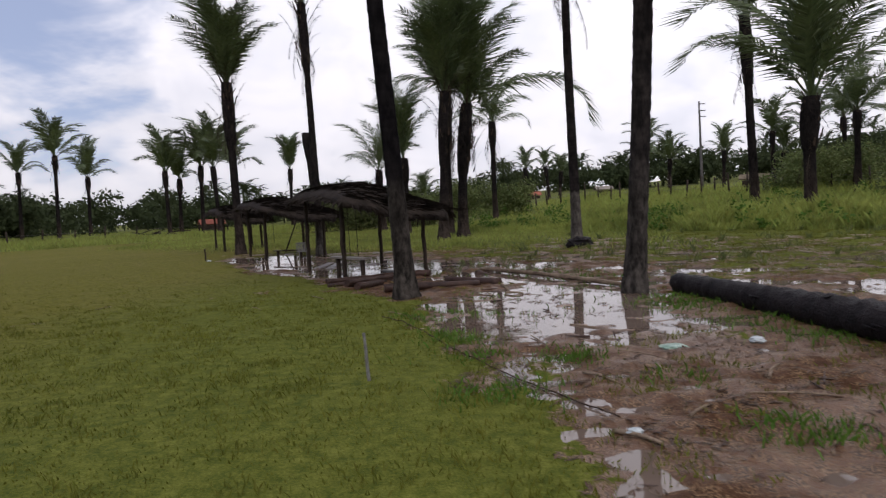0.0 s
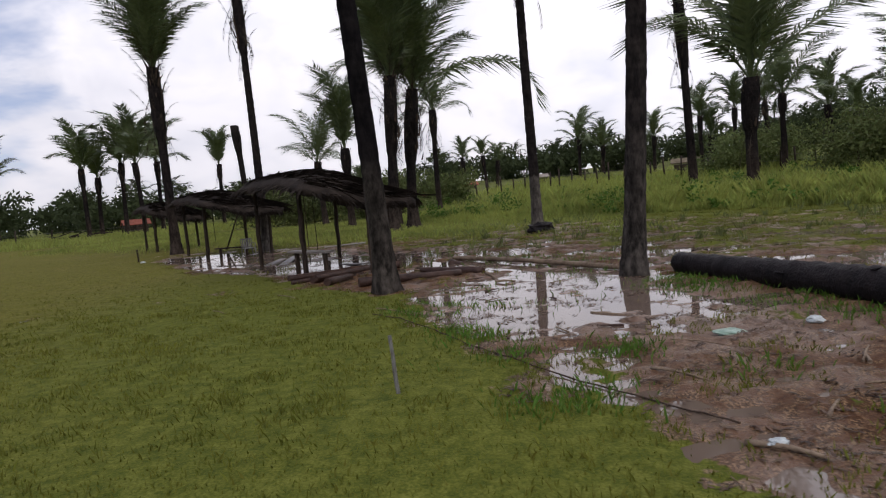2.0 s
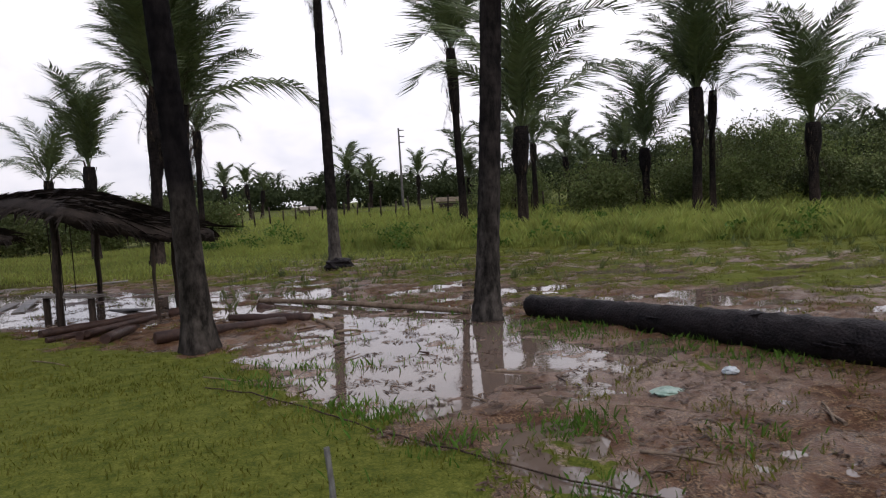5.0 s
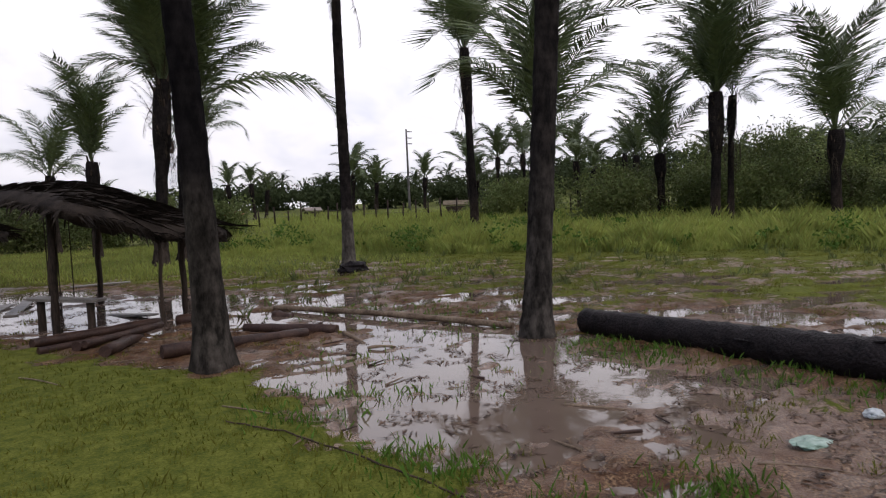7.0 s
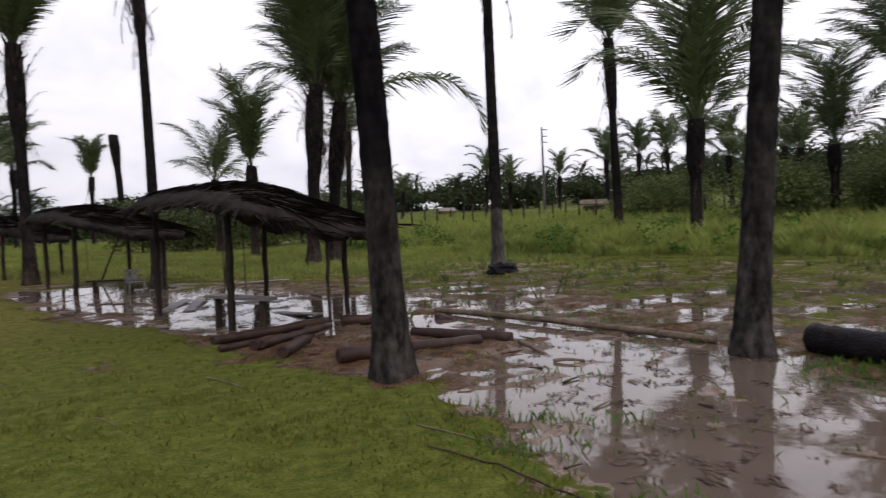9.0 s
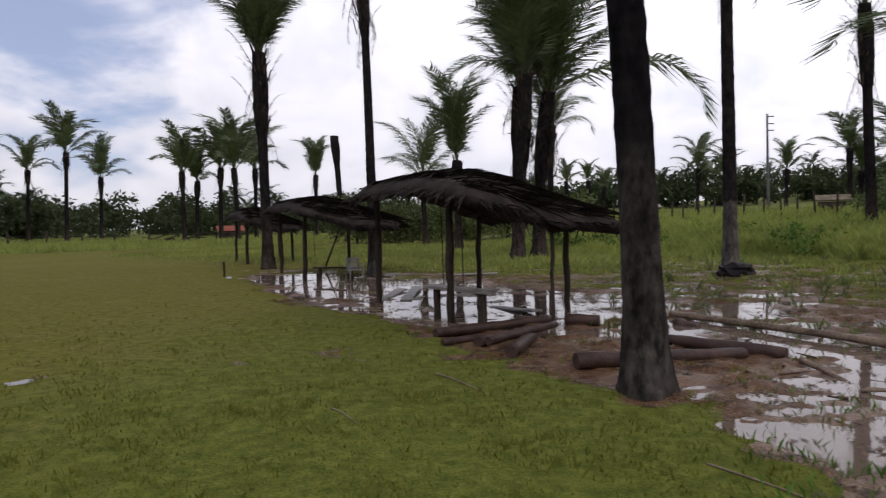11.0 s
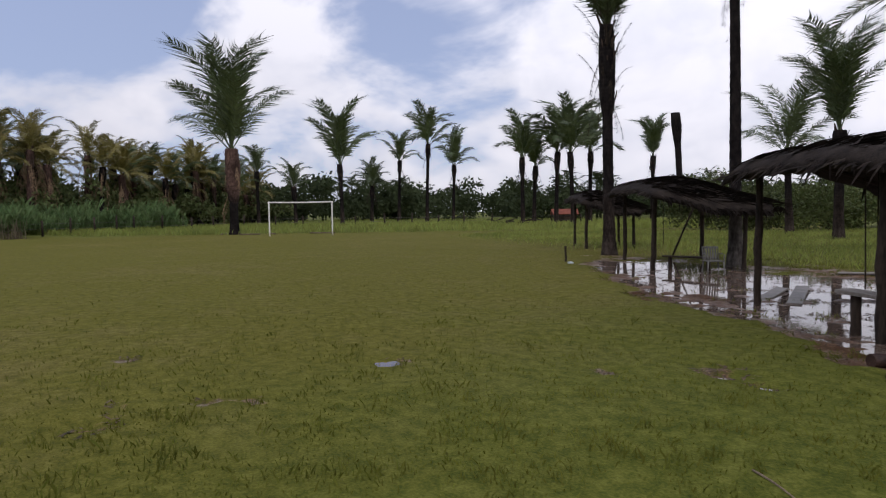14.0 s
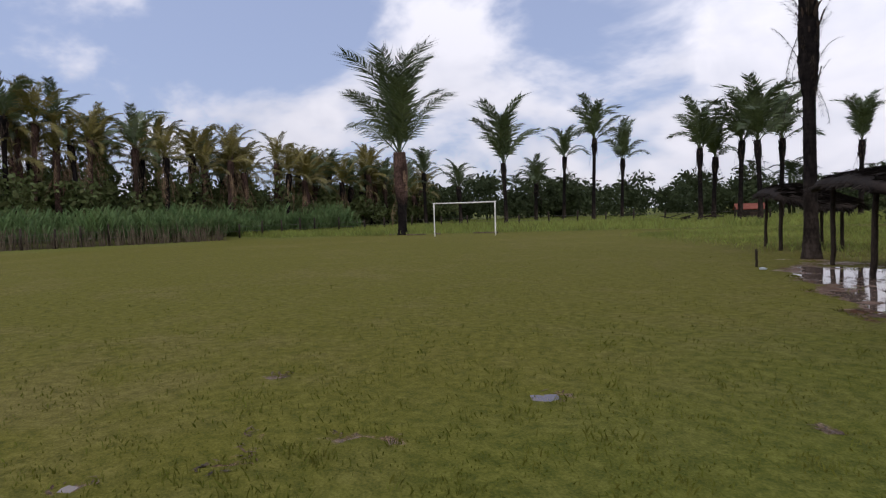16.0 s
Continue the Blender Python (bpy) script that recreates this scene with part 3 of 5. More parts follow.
def trunk_mesh(H, r0, r1, lean, segs, rings, seed, material, flare=0.35, bend=1.5, boots=0.0, boot_r=1.7):
    rnd = random.Random(seed)
    verts, faces = [], []
    ph = rnd.uniform(0, 6)
    for i in range(rings):
        s = i / (rings - 1)
        z = -0.15 + (H + 0.15) * s
        r = r0 + (r1 - r0) * min(1.0, s * 1.15)
        r *= 1 + flare * math.exp(-max(z, 0) / 0.45)
        if boots and z > H - boots:
            b = (z - H + boots) / boots
            r *= 1 + (boot_r - 1) * math.sin(math.pi * min(1, 0.08 + 0.72 * b))
        cx, cy = lean[0] * s ** bend + 0.03 * math.sin(4 * s + ph), lean[1] * s ** bend
        for k in range(segs):
            a = 2 * math.pi * k / segs
            lump = 1 + 0.05 * math.sin(3 * a + 7 * s + ph) + rnd.uniform(-0.035, 0.035) + (0.03 if i % 2 else -0.02)
            if z < 0.3:
                lump += 0.16 * max(0.0, math.sin(4 * a + ph)) * (1 - max(z, 0) / 0.3)
            verts.append((cx + r * lump * math.cos(a), cy + r * lump * math.sin(a), z))
    for i in range(rings - 1):
        for k in range(segs):
            a, b = i * segs + k, i * segs + (k + 1) % segs
            faces.append((a, b, b + segs, a + segs))
    faces.append(tuple(range((rings - 1) * segs, rings * segs)))
    return small_mesh("trunk", verts, faces, material)


def boot_mesh(count, length, r, seed):
    """Old leaf bases sticking up round the top of the trunk."""
    rnd = random.Random(seed)
    verts, faces = [], []
    for i in range(count):
        a, z = 2.4 * i, -length * rnd.uniform(0.0, 1.0)
        c, s = math.cos(a), math.sin(a)
        ln, w, o = rnd.uniform(0.25, 0.55), rnd.uniform(0.04, 0.07), rnd.uniform(0.06, 0.2)
        n = len(verts)
        for t, out_, ww in ((0, 0.0, w), (0.6, o * 0.6, w * 0.7), (1, o, w * 0.35)):
            rr = r * 0.95 + out_
            verts += [(rr * c - ww * s, rr * s + ww * c, z + ln * t), (rr * c + ww * s, rr * s - ww * c, z + ln * t), ((rr + 0.03) * c, (rr + 0.03) * s, z + ln * t)]
        for q in (0, 3):
            for k in range(3):
                faces.append((n + q + k, n + q + (k + 1) % 3, n + q + 3 + (k + 1) % 3, n + q + 3 + k))
    return small_mesh("leaf_bases", verts, faces, M_BOOT, False)


def palm(x, y, H, r0=0.18, r1=0.13, lean=(0, 0), count=16, L=4.0, high=80, low=5, material=None, dead=0, dead_L=2.0, dead_dark=True, boots=1.2, seed=1,
         label="tall palm with a dark trunk and feathery green crown", near=False, pale=False, turn=0.0, up=0.5, group="", bend=1.5, stubs=0, extra=()):
    rnd = random.Random(seed * 7 + 3)
    z = ground_z(x, y)
    p = thing("palm_tree", x, y, z, label, "palm tree", group)
    tr = part("trunk", trunk_mesh(H, r0, r1, lean, 20 if near else 9, 70 if near else 16, seed, material or M_BARK, boots=boots, flare=0.5 if near else 0.25, bend=bend), p)
    top = Matrix.Translation((lean[0], lean[1], H))
    if boots:
        part("leaf_base_ring", boot_mesh(26 if H > 6.5 or near else 14, boots, r1 * 1.25, seed), tr, "old brown leaf bases", top)["kind"] = "stuff"
    pool = FRONDS_PALE if pale else FRONDS_FAR if math.hypot(x + 1, y - 5) > 48 and not near else FRONDS
    count, high = round(count * (0.92 if near else 0.68)), min(high, 90)
    for i in range(count):
        f = i / max(1, count - 1)
        el = high + (low - high) * f ** (1.0 + up) + rnd.uniform(-7, 7)
        az = turn + 137.5 * i + rnd.uniform(-14, 14)
        ln = L * rnd.uniform(0.82, 1.08) * (0.8 + 0.2 * math.sin(math.pi * min(1, f + 0.25)))
        me = pool[(i + seed) % len(pool)] if low < 50 else pool[0 if i % 2 else -1]
        part("frond", me, p, m=top @ pose(0, 0, 0.05 - 0.25 * f, 0, 0, az) @ pose(0, 0, 0, 0, -el, 0) @ pose(r1 * 0.3, 0, 0, rnd.uniform(-35, 35)) @ Matrix.Diagonal((ln, ln, ln, 1)))
    for az, el, ln in extra:
        part("frond", FRONDS[2], p, m=top @ pose(0, 0, 0, 0, 0, az) @ pose(0, 0, 0, 0, -el, 0) @ Matrix.Diagonal((ln, ln, ln, 1)))
    for i in range(dead):
        az, el = turn + 90 + 121 * i + rnd.uniform(-30, 30), -rnd.uniform(58, 84)
        ln = dead_L * rnd.uniform(0.6, 1.15)
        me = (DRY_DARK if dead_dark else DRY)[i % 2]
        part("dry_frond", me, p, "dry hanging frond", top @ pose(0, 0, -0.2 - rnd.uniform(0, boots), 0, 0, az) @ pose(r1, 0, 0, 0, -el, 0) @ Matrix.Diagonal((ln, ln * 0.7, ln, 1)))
    for i in range(stubs):
        f = (i + 0.5) / stubs
        ln = (0.9 + 1.1 * f) * rnd.uniform(0.8, 1.15)
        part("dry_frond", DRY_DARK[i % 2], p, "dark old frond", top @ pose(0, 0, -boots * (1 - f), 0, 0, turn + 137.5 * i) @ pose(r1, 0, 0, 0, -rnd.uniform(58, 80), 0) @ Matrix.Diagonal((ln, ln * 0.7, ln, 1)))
    return p


# the tall palms beside the mud
palm(-1.0, 10.0, 8.9, 0.15, 0.125, (-0.45, 0.05), 18, 3.8, 85, 5, M_BARK_A, 4, 1.5, seed=1, near=True, bend=1.05, label="tall leaning palm with scorched black trunk rising from the mud")
palm(2.7, 10.0, 7.6, 0.15, 0.14, (0.35, 0.0), 18, 3.9, 85, -5, M_BARK_B, 4, 2.2, seed=2, near=True, bend=1.05, label="tall palm with mossy grey-black trunk beside the puddle")
palm(2.5, 20.6, 10.0, 0.165, 0.12, (-0.05, 0.0), 17, 3.8, 86, 20, M_BARK_C, 11, 2.2, seed=3, near=True, boots=1.6, label="tall palm with trunk pale grey below and black above")
palm(-10.46, 23.24, 6.8, 0.165, 0.14, (-0.15, 0.2), 32, 3.7, 112, 62, M_BARK, 18, 1.6, seed=4, near=True, boots=2.6, up=0.2, stubs=16, label="tall palm with shaggy drooping crown at the lawn's edge", group="tall palms along the shelters")
palm(-6.45, 21.5, 9.0, 0.145, 0.1, (-0.3, 0.2), 28, 3.2, 112, 62, M_BARK_C, 12, 1.4, seed=5, near=True, boots=2.4, up=0.2, stubs=14, label="slender tall palm behind the thatched shelters", group="tall palms along the shelters")
palm(-2.76, 27.2, 6.5, 0.22, 0.16, (0.3, 0.1), 34, 4.8, 114, 62, M_BARK, 10, 1.6, seed=6, near=True, boots=3.2, up=0.3, stubs=26, label="tall palm with dense dark crown in a clump", group="clump of dark palms")
palm(-2.1, 28.6, 6.1, 0.24, 0.18, (0.45, 0.1), 30, 5.2, 114, 54, M_BARK, 8, 1.6, seed=7, near=True, boots=3.2, up=0.4, stubs=26, extra=((-8, 24, 6.6), (170, 40, 5.0)), label="tall palm with long arching fronds in a clump", group="clump of dark palms")
palm(-3.1, 31.5, 7.0, 0.2, 0.15, (0.2, 0.1), 30, 4.8, 114, 62, M_BARK, 8, 1.6, seed=8, boots=2.8, up=0.3, stubs=20, label="tall palm with dense dark crown in a clump", group="clump of dark palms")
palm(-1.5, 44.9, 7.0, 0.2, 0.17, (0, 0), 22, 4.6, 86, 14, M_BARK, 10, 2.0, seed=9, boots=1.8)
palm(-6.08, 35.6, 4.4, 0.2, 0.17, (-0.1, 0), 24, 4.8, 116, 76, M_BARK, 3, 1.2, seed=10, boots=1.4, up=1.0, label="palm with tight upright crown of green fronds")
palm(-8.9, 41.3, 4.2, 0.2, 0.15, (-0.2, 0), 16, 4.2, 86, 30, M_BARK, 2, 1.5, seed=11, boots=1.0, up=0.8)
palm(14.1, 38.8, 11.0, 0.26, 0.2, (-0.45, 0.0), 30, 5.6, 114, 62, M_BARK, 14, 1.8, seed=12, near=True, boots=4.0, up=0.3, stubs=26, label="tall palm with shaggy hanging dead leaves in tall grass")
palm(12.7, 28.1, 5.0, 0.25, 0.22, (0.1, 0), 21, 7.8, 100, 46, M_BARK, 7, 1.8, seed=13, near=True, boots=2.2, up=0.7, turn=20, label="broad palm with long arching fronds in tall grass")
palm(27.2, 37.6, 4.3, 0.26, 0.24, (0.0, 0), 18, 7.0, 108, 60, M_BARK, 5, 2.0, seed=14, boots=1.6, up=0.9, label="low palm with upright fan of fronds before bushes")
palm(26.3, 31.8, 7.4, 0.28, 0.25, (0.1, 0), 28, 7.0, 106, 46, M_BARK, 10, 2.0, seed=15, near=True, boots=3.4, stubs=18, label="stout palm with dark shaggy neck and wide crown")
palm(28.3, 32.7, 7.4, 0.2, 0.16, (0.2, 0), 12, 3.6, 80, 0, M_BARK, 12, 2.8, seed=16, boots=2.4, label="half-dead palm with dark hanging leaves")
palm(32.0, 28.7, 4.9, 0.28, 0.26, (-0.1, 0), 20, 7.8, 108, 44, M_BARK, 7, 1.8, seed=17, boots=2.0, up=0.8, label="palm with long upright fronds above dense bushes")
palm(22.7, 45.1, 5.4, 0.22, 0.17, (0, 0), 20, 5.0, 86, 15, M_BARK, 4, 2.0, seed=18, boots=1.4)
# palms round the playing field
palm(-39.6, 29.0, 5.7, 0.26, 0.28, (-0.1, 0), 18, 7.6, 94, 51, M_BARK_RED, 9, 2.0, seed=20, near=True, dead_dark=False, boots=3.4, up=0.85, turn=150, label="large palm with reddish fibrous trunk beside the goal")
PALMS_WEST = ((-49.6, 47.3, 6.2, 6.8, 21, 25), (-47.5, 57.8, 8.8, 5.2, 22, 5), (-54.6, 60.8, 7.6, 4.2, 23, 10), (-49.6, 65.2, 7.0, 4.8, 24, 10), (-67.8, 33.0, 6.0, 3.8, 38, 10), (-66.3, 36.3, 5.8, 3.4, 39, 20), (-64.6, 39.7, 6.4, 3.4, 40, 10), (-61.1, 45.4, 6.0, 3.6, 41, 10), (-53.3, 55.0, 4.4, 3.4, 42, 10), (-58.5, 41.0, 4.0, 3.6, 54, 10), (-56.0, 46.5, 4.2, 3.4, 55, 5))
PALMS_NORTH = ((-32.8, 54.2, 6.2, 4.6, 25, 20), (-33.5, 57.3, 5.6, 4.0, 26, 20), (-30.2, 55.7, 6.6, 5.2, 27, 15), (-28.0, 54.6, 6.4, 5.8, 28, 15), (-28.9, 59.8, 6.8, 5.2, 29, 15), (-25.4, 66.2, 6.6, 4.6, 30, 40), (-11.0, 70.0, 3.0, 3.4, 45, 20))
PALMS_EAST = ((0.7, 78.7, 4.3, 3.2, 31, 5), (3.2, 78.6, 4.2, 3.0, 32, 5), (4.6, 80.0, 3.4, 3.0, 56, 5), (14.6, 77.1, 4.8, 4.6, 33, -5), (17.3, 76.5, 3.8, 4.2, 34, -5), (22.9, 74.9, 4.2, 4.0, 35, 10), (24.5, 64.6, 5.4, 4.4, 36, 0), (27.2, 63.4, 5.8, 4.2, 37, 5), (29.9, 62.1, 6.0, 4.6, 43, 5), (26.0, 66.0, 3.4, 4.2, 44, 0),
              (38.3, 56.8, 5.4, 4.4, 46, 5), (36.0, 58.5, 4.0, 4.0, 47, 5), (44.7, 51.4, 4.4, 4.0, 48, 5), (46.4, 49.6, 3.4, 3.2, 49, 5), (49.4, 46.4, 3.6, 3.2, 50, 5), (50.8, 44.7, 3.8, 3.2, 51, 5), (52.4, 42.5, 3.0, 3.4, 52, 5), (54.0, 30.0, 4.5, 4.4, 53, 10), (30.0, 52.0, 4.6, 4.6, 57, 0), (33.5, 48.5, 4.8, 4.4, 58, 0))
for fx, fy, fh, fl, fs, flow in PALMS_WEST + PALMS_NORTH + PALMS_EAST:
    palm(fx, fy, fh, 0.2, 0.17, (random.Random(fs).uniform(-0.3, 0.3), 0), 18, fl, 104, flow + 28, M_BARK, 5, 1.8, seed=fs, boots=1.5, up=0.7, label="palm with dark trunk at the edge of the meadow", group="palms round the meadow", pale=fs in (38, 40))
# a palm that has lost its crown
p = thing("dead_palm", -21.5, 62.8, ground_z(-21.5, 62.8), "bare dead palm trunk without a crown", "dead tree")
part("trunk", trunk_mesh(10.0, 0.24, 0.3, (-0.6, 0), 10, 18, 77, M_BARK, boots=2.6, boot_r=1.5), p)
# the palm wood along the west side of the field
rw = random.Random(5)
for i in range(64):
    f = i / 63
    wx0, wy0 = -61 - 6 * f + rw.uniform(-4, 4), 6 + 42 * f + rw.uniform(-1.5, 1.5)
    h = (9.5 - 4.8 * f ** 0.7) * rw.uniform(0.72, 1.08)
    palm(wx0, wy0, h, 0.2, 0.17, (rw.uniform(-0.6, 0.6), rw.uniform(-0.5, 0.5)), 15, rw.uniform(3.2, 4.4), 86, -5, M_BARK_RED if i % 3 else M_BARK, 8, rw.uniform(2.4, 3.4), seed=100 + i, dead_dark=i % 4 == 0, boots=1.6,
         pale=i % 4 != 0, label="palm with yellowing and dry fronds in a dense wood", group="palm wood beside the field")


# ---- stuff: grass, reeds, bushes, far woods ----
def blades(name, x, y, z, h, w, material, label, category, seed, lean=0.5):
    """Single bent blades, two triangles each, one object."""
    r = np.random.RandomState(seed)
    n = len(x)
    a, b = r.uniform(0, 6.283, n), r.uniform(0, 6.283, n)
    c = np.stack([x, y, z], -1)
    side = np.stack([np.cos(a), np.sin(a), 0 * a], -1) * w[:, None] * 0.5
    out_ = np.stack([np.cos(b), np.sin(b), 0 * b], -1) * (h * r.uniform(0.1, lean, n))[:, None]
    upv = np.stack([0 * h, 0 * h, h], -1)
    V = np.stack([c - side, c + side, c + upv * 0.6 + out_ * 0.4 + side * 0.8, c + upv + out_], 1).reshape(-1, 3)
    k = np.arange(n)[:, None] * 4
    F = np.concatenate([k + [0, 1, 2], k + [0, 2, 3]], 0)
    return tagged(new(name, fast_mesh(name, V, F, material)), label, category, kind="stuff")


def scatter(n, x0, x1, y0, y1, seed):
    r = np.random.RandomState(seed)
    return r.uniform(x0, x1, n), r.uniform(y0, y1, n), r


# short lawn blades along the walk, thinning out with distance
sx, sy, r = scatter(520000, -20, 3, 1.5, 24, 1)
dist = np.hypot(sx - np.interp(sy, (0, 4, 7), (1.0, -1.0, -3.0)), np.minimum(sy - 6.5, 0) * 0 + np.maximum(sy - 6.5, 0))
thin = np.clip(5.0 / (dist + 2.0), 0, 1) ** 2.0
keep = r.rand(len(sx)) < np.clip((1 - mud_at(sx, sy) * 1.5) * thin * (0.55 + 0.45 * FIELD(sx, sy, 0.8)), 0, 1)
sx, sy, thin = sx[keep], sy[keep], thin[keep]
tuft = (0.4 + 0.6 * np.sqrt(thin)) * np.clip(0.9 + 0.6 * FIELD2(sx, sy, 0.5) + 0.3 * FIELD(sx, sy, 1.9), 0.45, 1.7)
blades("lawn_grass", sx, sy, ground_at(sx, sy) - 0.004, r.uniform(0.02, 0.05, len(sx)) * tuft, r.uniform(0.006, 0.013, len(sx)), M_GRASS, "short mown wet lawn grass", "grass", 2, 0.9)
# sparse tufts in the mud and on the wet ground beyond
sx, sy, r = scatter(360000, -9, 20, 2.2, 24, 3)
clump = FIELD2(sx, sy, 1.1) + 0.7 * FIELD(sx, sy, 0.4)
wet_ = mud_at(sx, sy)
keep = (clump > -0.15 + (0.85 - 0.3 * (1 - smooth01(sy, 6.0, 8.0))) * wet_) & (wet_ + smooth01(sx, 0, 3) > 0.25) & (ground_at(sx, sy) > np.where(sy < 6.5, -0.04, -0.021))
sx, sy = sx[keep], sy[keep]
blades("wet_grass", sx, sy, ground_at(sx, sy) - 0.004, r.uniform(0.02, 0.065, len(sx)), r.uniform(0.006, 0.012, len(sx)), M_GRASS, "patchy wet grass between the puddles", "grass", 4, 0.9)
# tall meadow grass on the bank
r = np.random.RandomState(5)
u = np.concatenate([r.uniform(-0.6, 5.5, 170000), 5.5 + 36 * r.rand(90000) ** 1.4])
v = np.concatenate([r.uniform(-26, 34, 170000), r.uniform(-40, 44, 90000)])
sx, sy = 0.6 * (u + 24) + 0.8 * v, 0.8 * (u + 24) - 0.6 * v
front = u + 0.9 * FIELD(sx, sy, 5) + 0.5 * FIELD2(sx, sy, 1.7)
keep = (r.rand(len(sx)) < smooth01(front, -0.2, 0.5) * smooth01(sx, -5, 2) * (0.65 + 0.5 * FIELD2(sx, sy, 1.3)))
sx, sy, front = sx[keep], sy[keep], front[keep]
tall = r.uniform(0.3, 0.66, len(sx)) * (0.85 + 0.35 * FIELD2(sx, sy, 3.2) + 0.2 * FIELD(sx, sy, 1.1)) * (0.45 + 0.55 * smooth01(front, 0, 1.4)) * (0.55 + 0.45 * smooth01(sx, 1, 7)) * 1.3
blades("tall_grass", sx, sy, ground_at(sx, sy) - 0.02, tall, r.uniform(0.016, 0.036, len(sx)), M_TALL, "tall bright green meadow grass on the bank", "grass", 6, 0.75)
# rough grass behind the goal and round the field
sx, sy, r = scatter(80000, -75, -4, 22, 75, 7)
away = behind_goal(sx, sy)
keep = (away > 0) & (r.rand(len(sx)) < np.clip(1.2 - 0.02 * away, 0.3, 1))
sx, sy = sx[keep], sy[keep]
blades("rough_grass", sx, sy, ground_at(sx, sy) - 0.02, r.uniform(0.2, 0.6, len(sx)), r.uniform(0.025, 0.06, len(sx)), M_TALL, "unmown grass behind the goal", "grass", 8, 0.7)
# low meadow grass between the shelters and the palm clump
sx, sy, r = scatter(80000, -24, 6, 17, 44, 9)
keep = (r.rand(len(sx)) < 0.8 * smooth01(sy + 0.62 * (sx + 3), 18.5, 23)) & (mud_at(sx, sy) < 0.45)
sx, sy = sx[keep], sy[keep]
blades("meadow_grass", sx, sy, ground_at(sx, sy) - 0.01, r.uniform(0.06, 0.22, len(sx)), r.uniform(0.015, 0.03, len(sx)), M_TALL, "ankle-high meadow grass behind the shelters", "grass", 10, 0.8)
# bright weeds at the mud's edge
wr = np.random.RandomState(21)
TUFTS = ((1.45, 5.85, 0.17, 300), (2.75, 3.9, 0.2, 260), (0.35, 6.6, 0.2, 180), (0.55, 5.9, 0.2, 160), (0.75, 4.6, 0.22, 180), (0.1, 7.0, 0.18, 140), (2.3, 5.1, 0.16, 70), (1.1, 4.9, 0.2, 100), (3.0, 9.4, 0.35, 260), (3.2, 8.5, 0.35, 300), (3.6, 7.4, 0.35, 300), (3.9, 6.5, 0.3, 260), (2.9, 8.9, 0.4, 200),
         (2.0, 10.6, 0.5, 160), (1.0, 13.2, 0.6, 240), (2.2, 12.2, 0.6, 260), (-0.1, 8.6, 0.3, 160), (-0.4, 7.9, 0.25, 160), (0.6, 8.3, 0.3, 90), (0.3, 9.6, 0.4, 90), (1.6, 8.4, 0.6, 60))
cx = np.concatenate([a + wr.normal(0, c, n) for a, b, c, n in TUFTS])
cy = np.concatenate([b + wr.normal(0, 0.75 * c, n) for a, b, c, n in TUFTS])
nt = len(cx)
blades("weed_tuft", cx, cy, ground_at(cx, cy) - 0.004, wr.uniform(0.03, 0.1, nt), wr.uniform(0.008, 0.018, nt), M_WEED, "bright green weed tufts in the mud", "weeds", 22, 0.9)


def reeds(name, xs, ys, hs, seed, label):
    r = np.random.RandomState(seed)
    n, V, F = len(xs), [], []
    z = ground_at(xs, ys)
    k = 0
    for lv in range(7):
        a, s = r.uniform(0, 6.283, n), r.uniform(0.35, 0.95, n)
        c = np.stack([xs, ys, z + hs * s * 0.8], -1)
        ln = hs * r.uniform(0.3, 0.5, n)
        d = np.stack([np.cos(a) * ln * 0.45, np.sin(a) * ln * 0.45, 0.9 * ln], -1)
        w = np.stack([-np.sin(a), np.cos(a), 0 * a], -1) * 0.03
        V.append(np.stack([c - w, c + w, c + d * 0.6 + w + (0, 0, 0.05), c + d - np.stack([0 * a, 0 * a, ln * 0.15], -1)], 1).reshape(-1, 3))
        q = k + np.arange(n)[:, None] * 4
        F += [q + [0, 1, 2], q + [0, 2, 3]]
        k += 4 * n
    return tagged(new(name, fast_mesh(name, np.concatenate(V), np.concatenate(F), M_REED)), label, "reeds", kind="stuff")


rr = np.random.RandomState(12)
rx = np.concatenate([rr.uniform(-54, -47, 3000), rr.uniform(-60, -53, 2400)])
ry = np.concatenate([rr.uniform(2, 19.5, 3000), rr.uniform(14, 33, 2400)])
reeds("reed_bed", rx, ry, rr.uniform(0.8, 2.2, 5400) * (1 + 0.35 * FIELD(rx, ry, 5)), 13, "dense green cane thicket beside the field")
tx, ty = rr.uniform(-47.4, -46.2, 900) - 0.0, rr.uniform(3, 19, 900)
blades("cane_stems", tx, ty, ground_at(tx, ty) - 0.02, rr.uniform(0.4, 1.5, 900), rr.uniform(0.03, 0.05, 900), M_CANE, "dry upright cane stems edging the field", "canes", 14, 0.15)


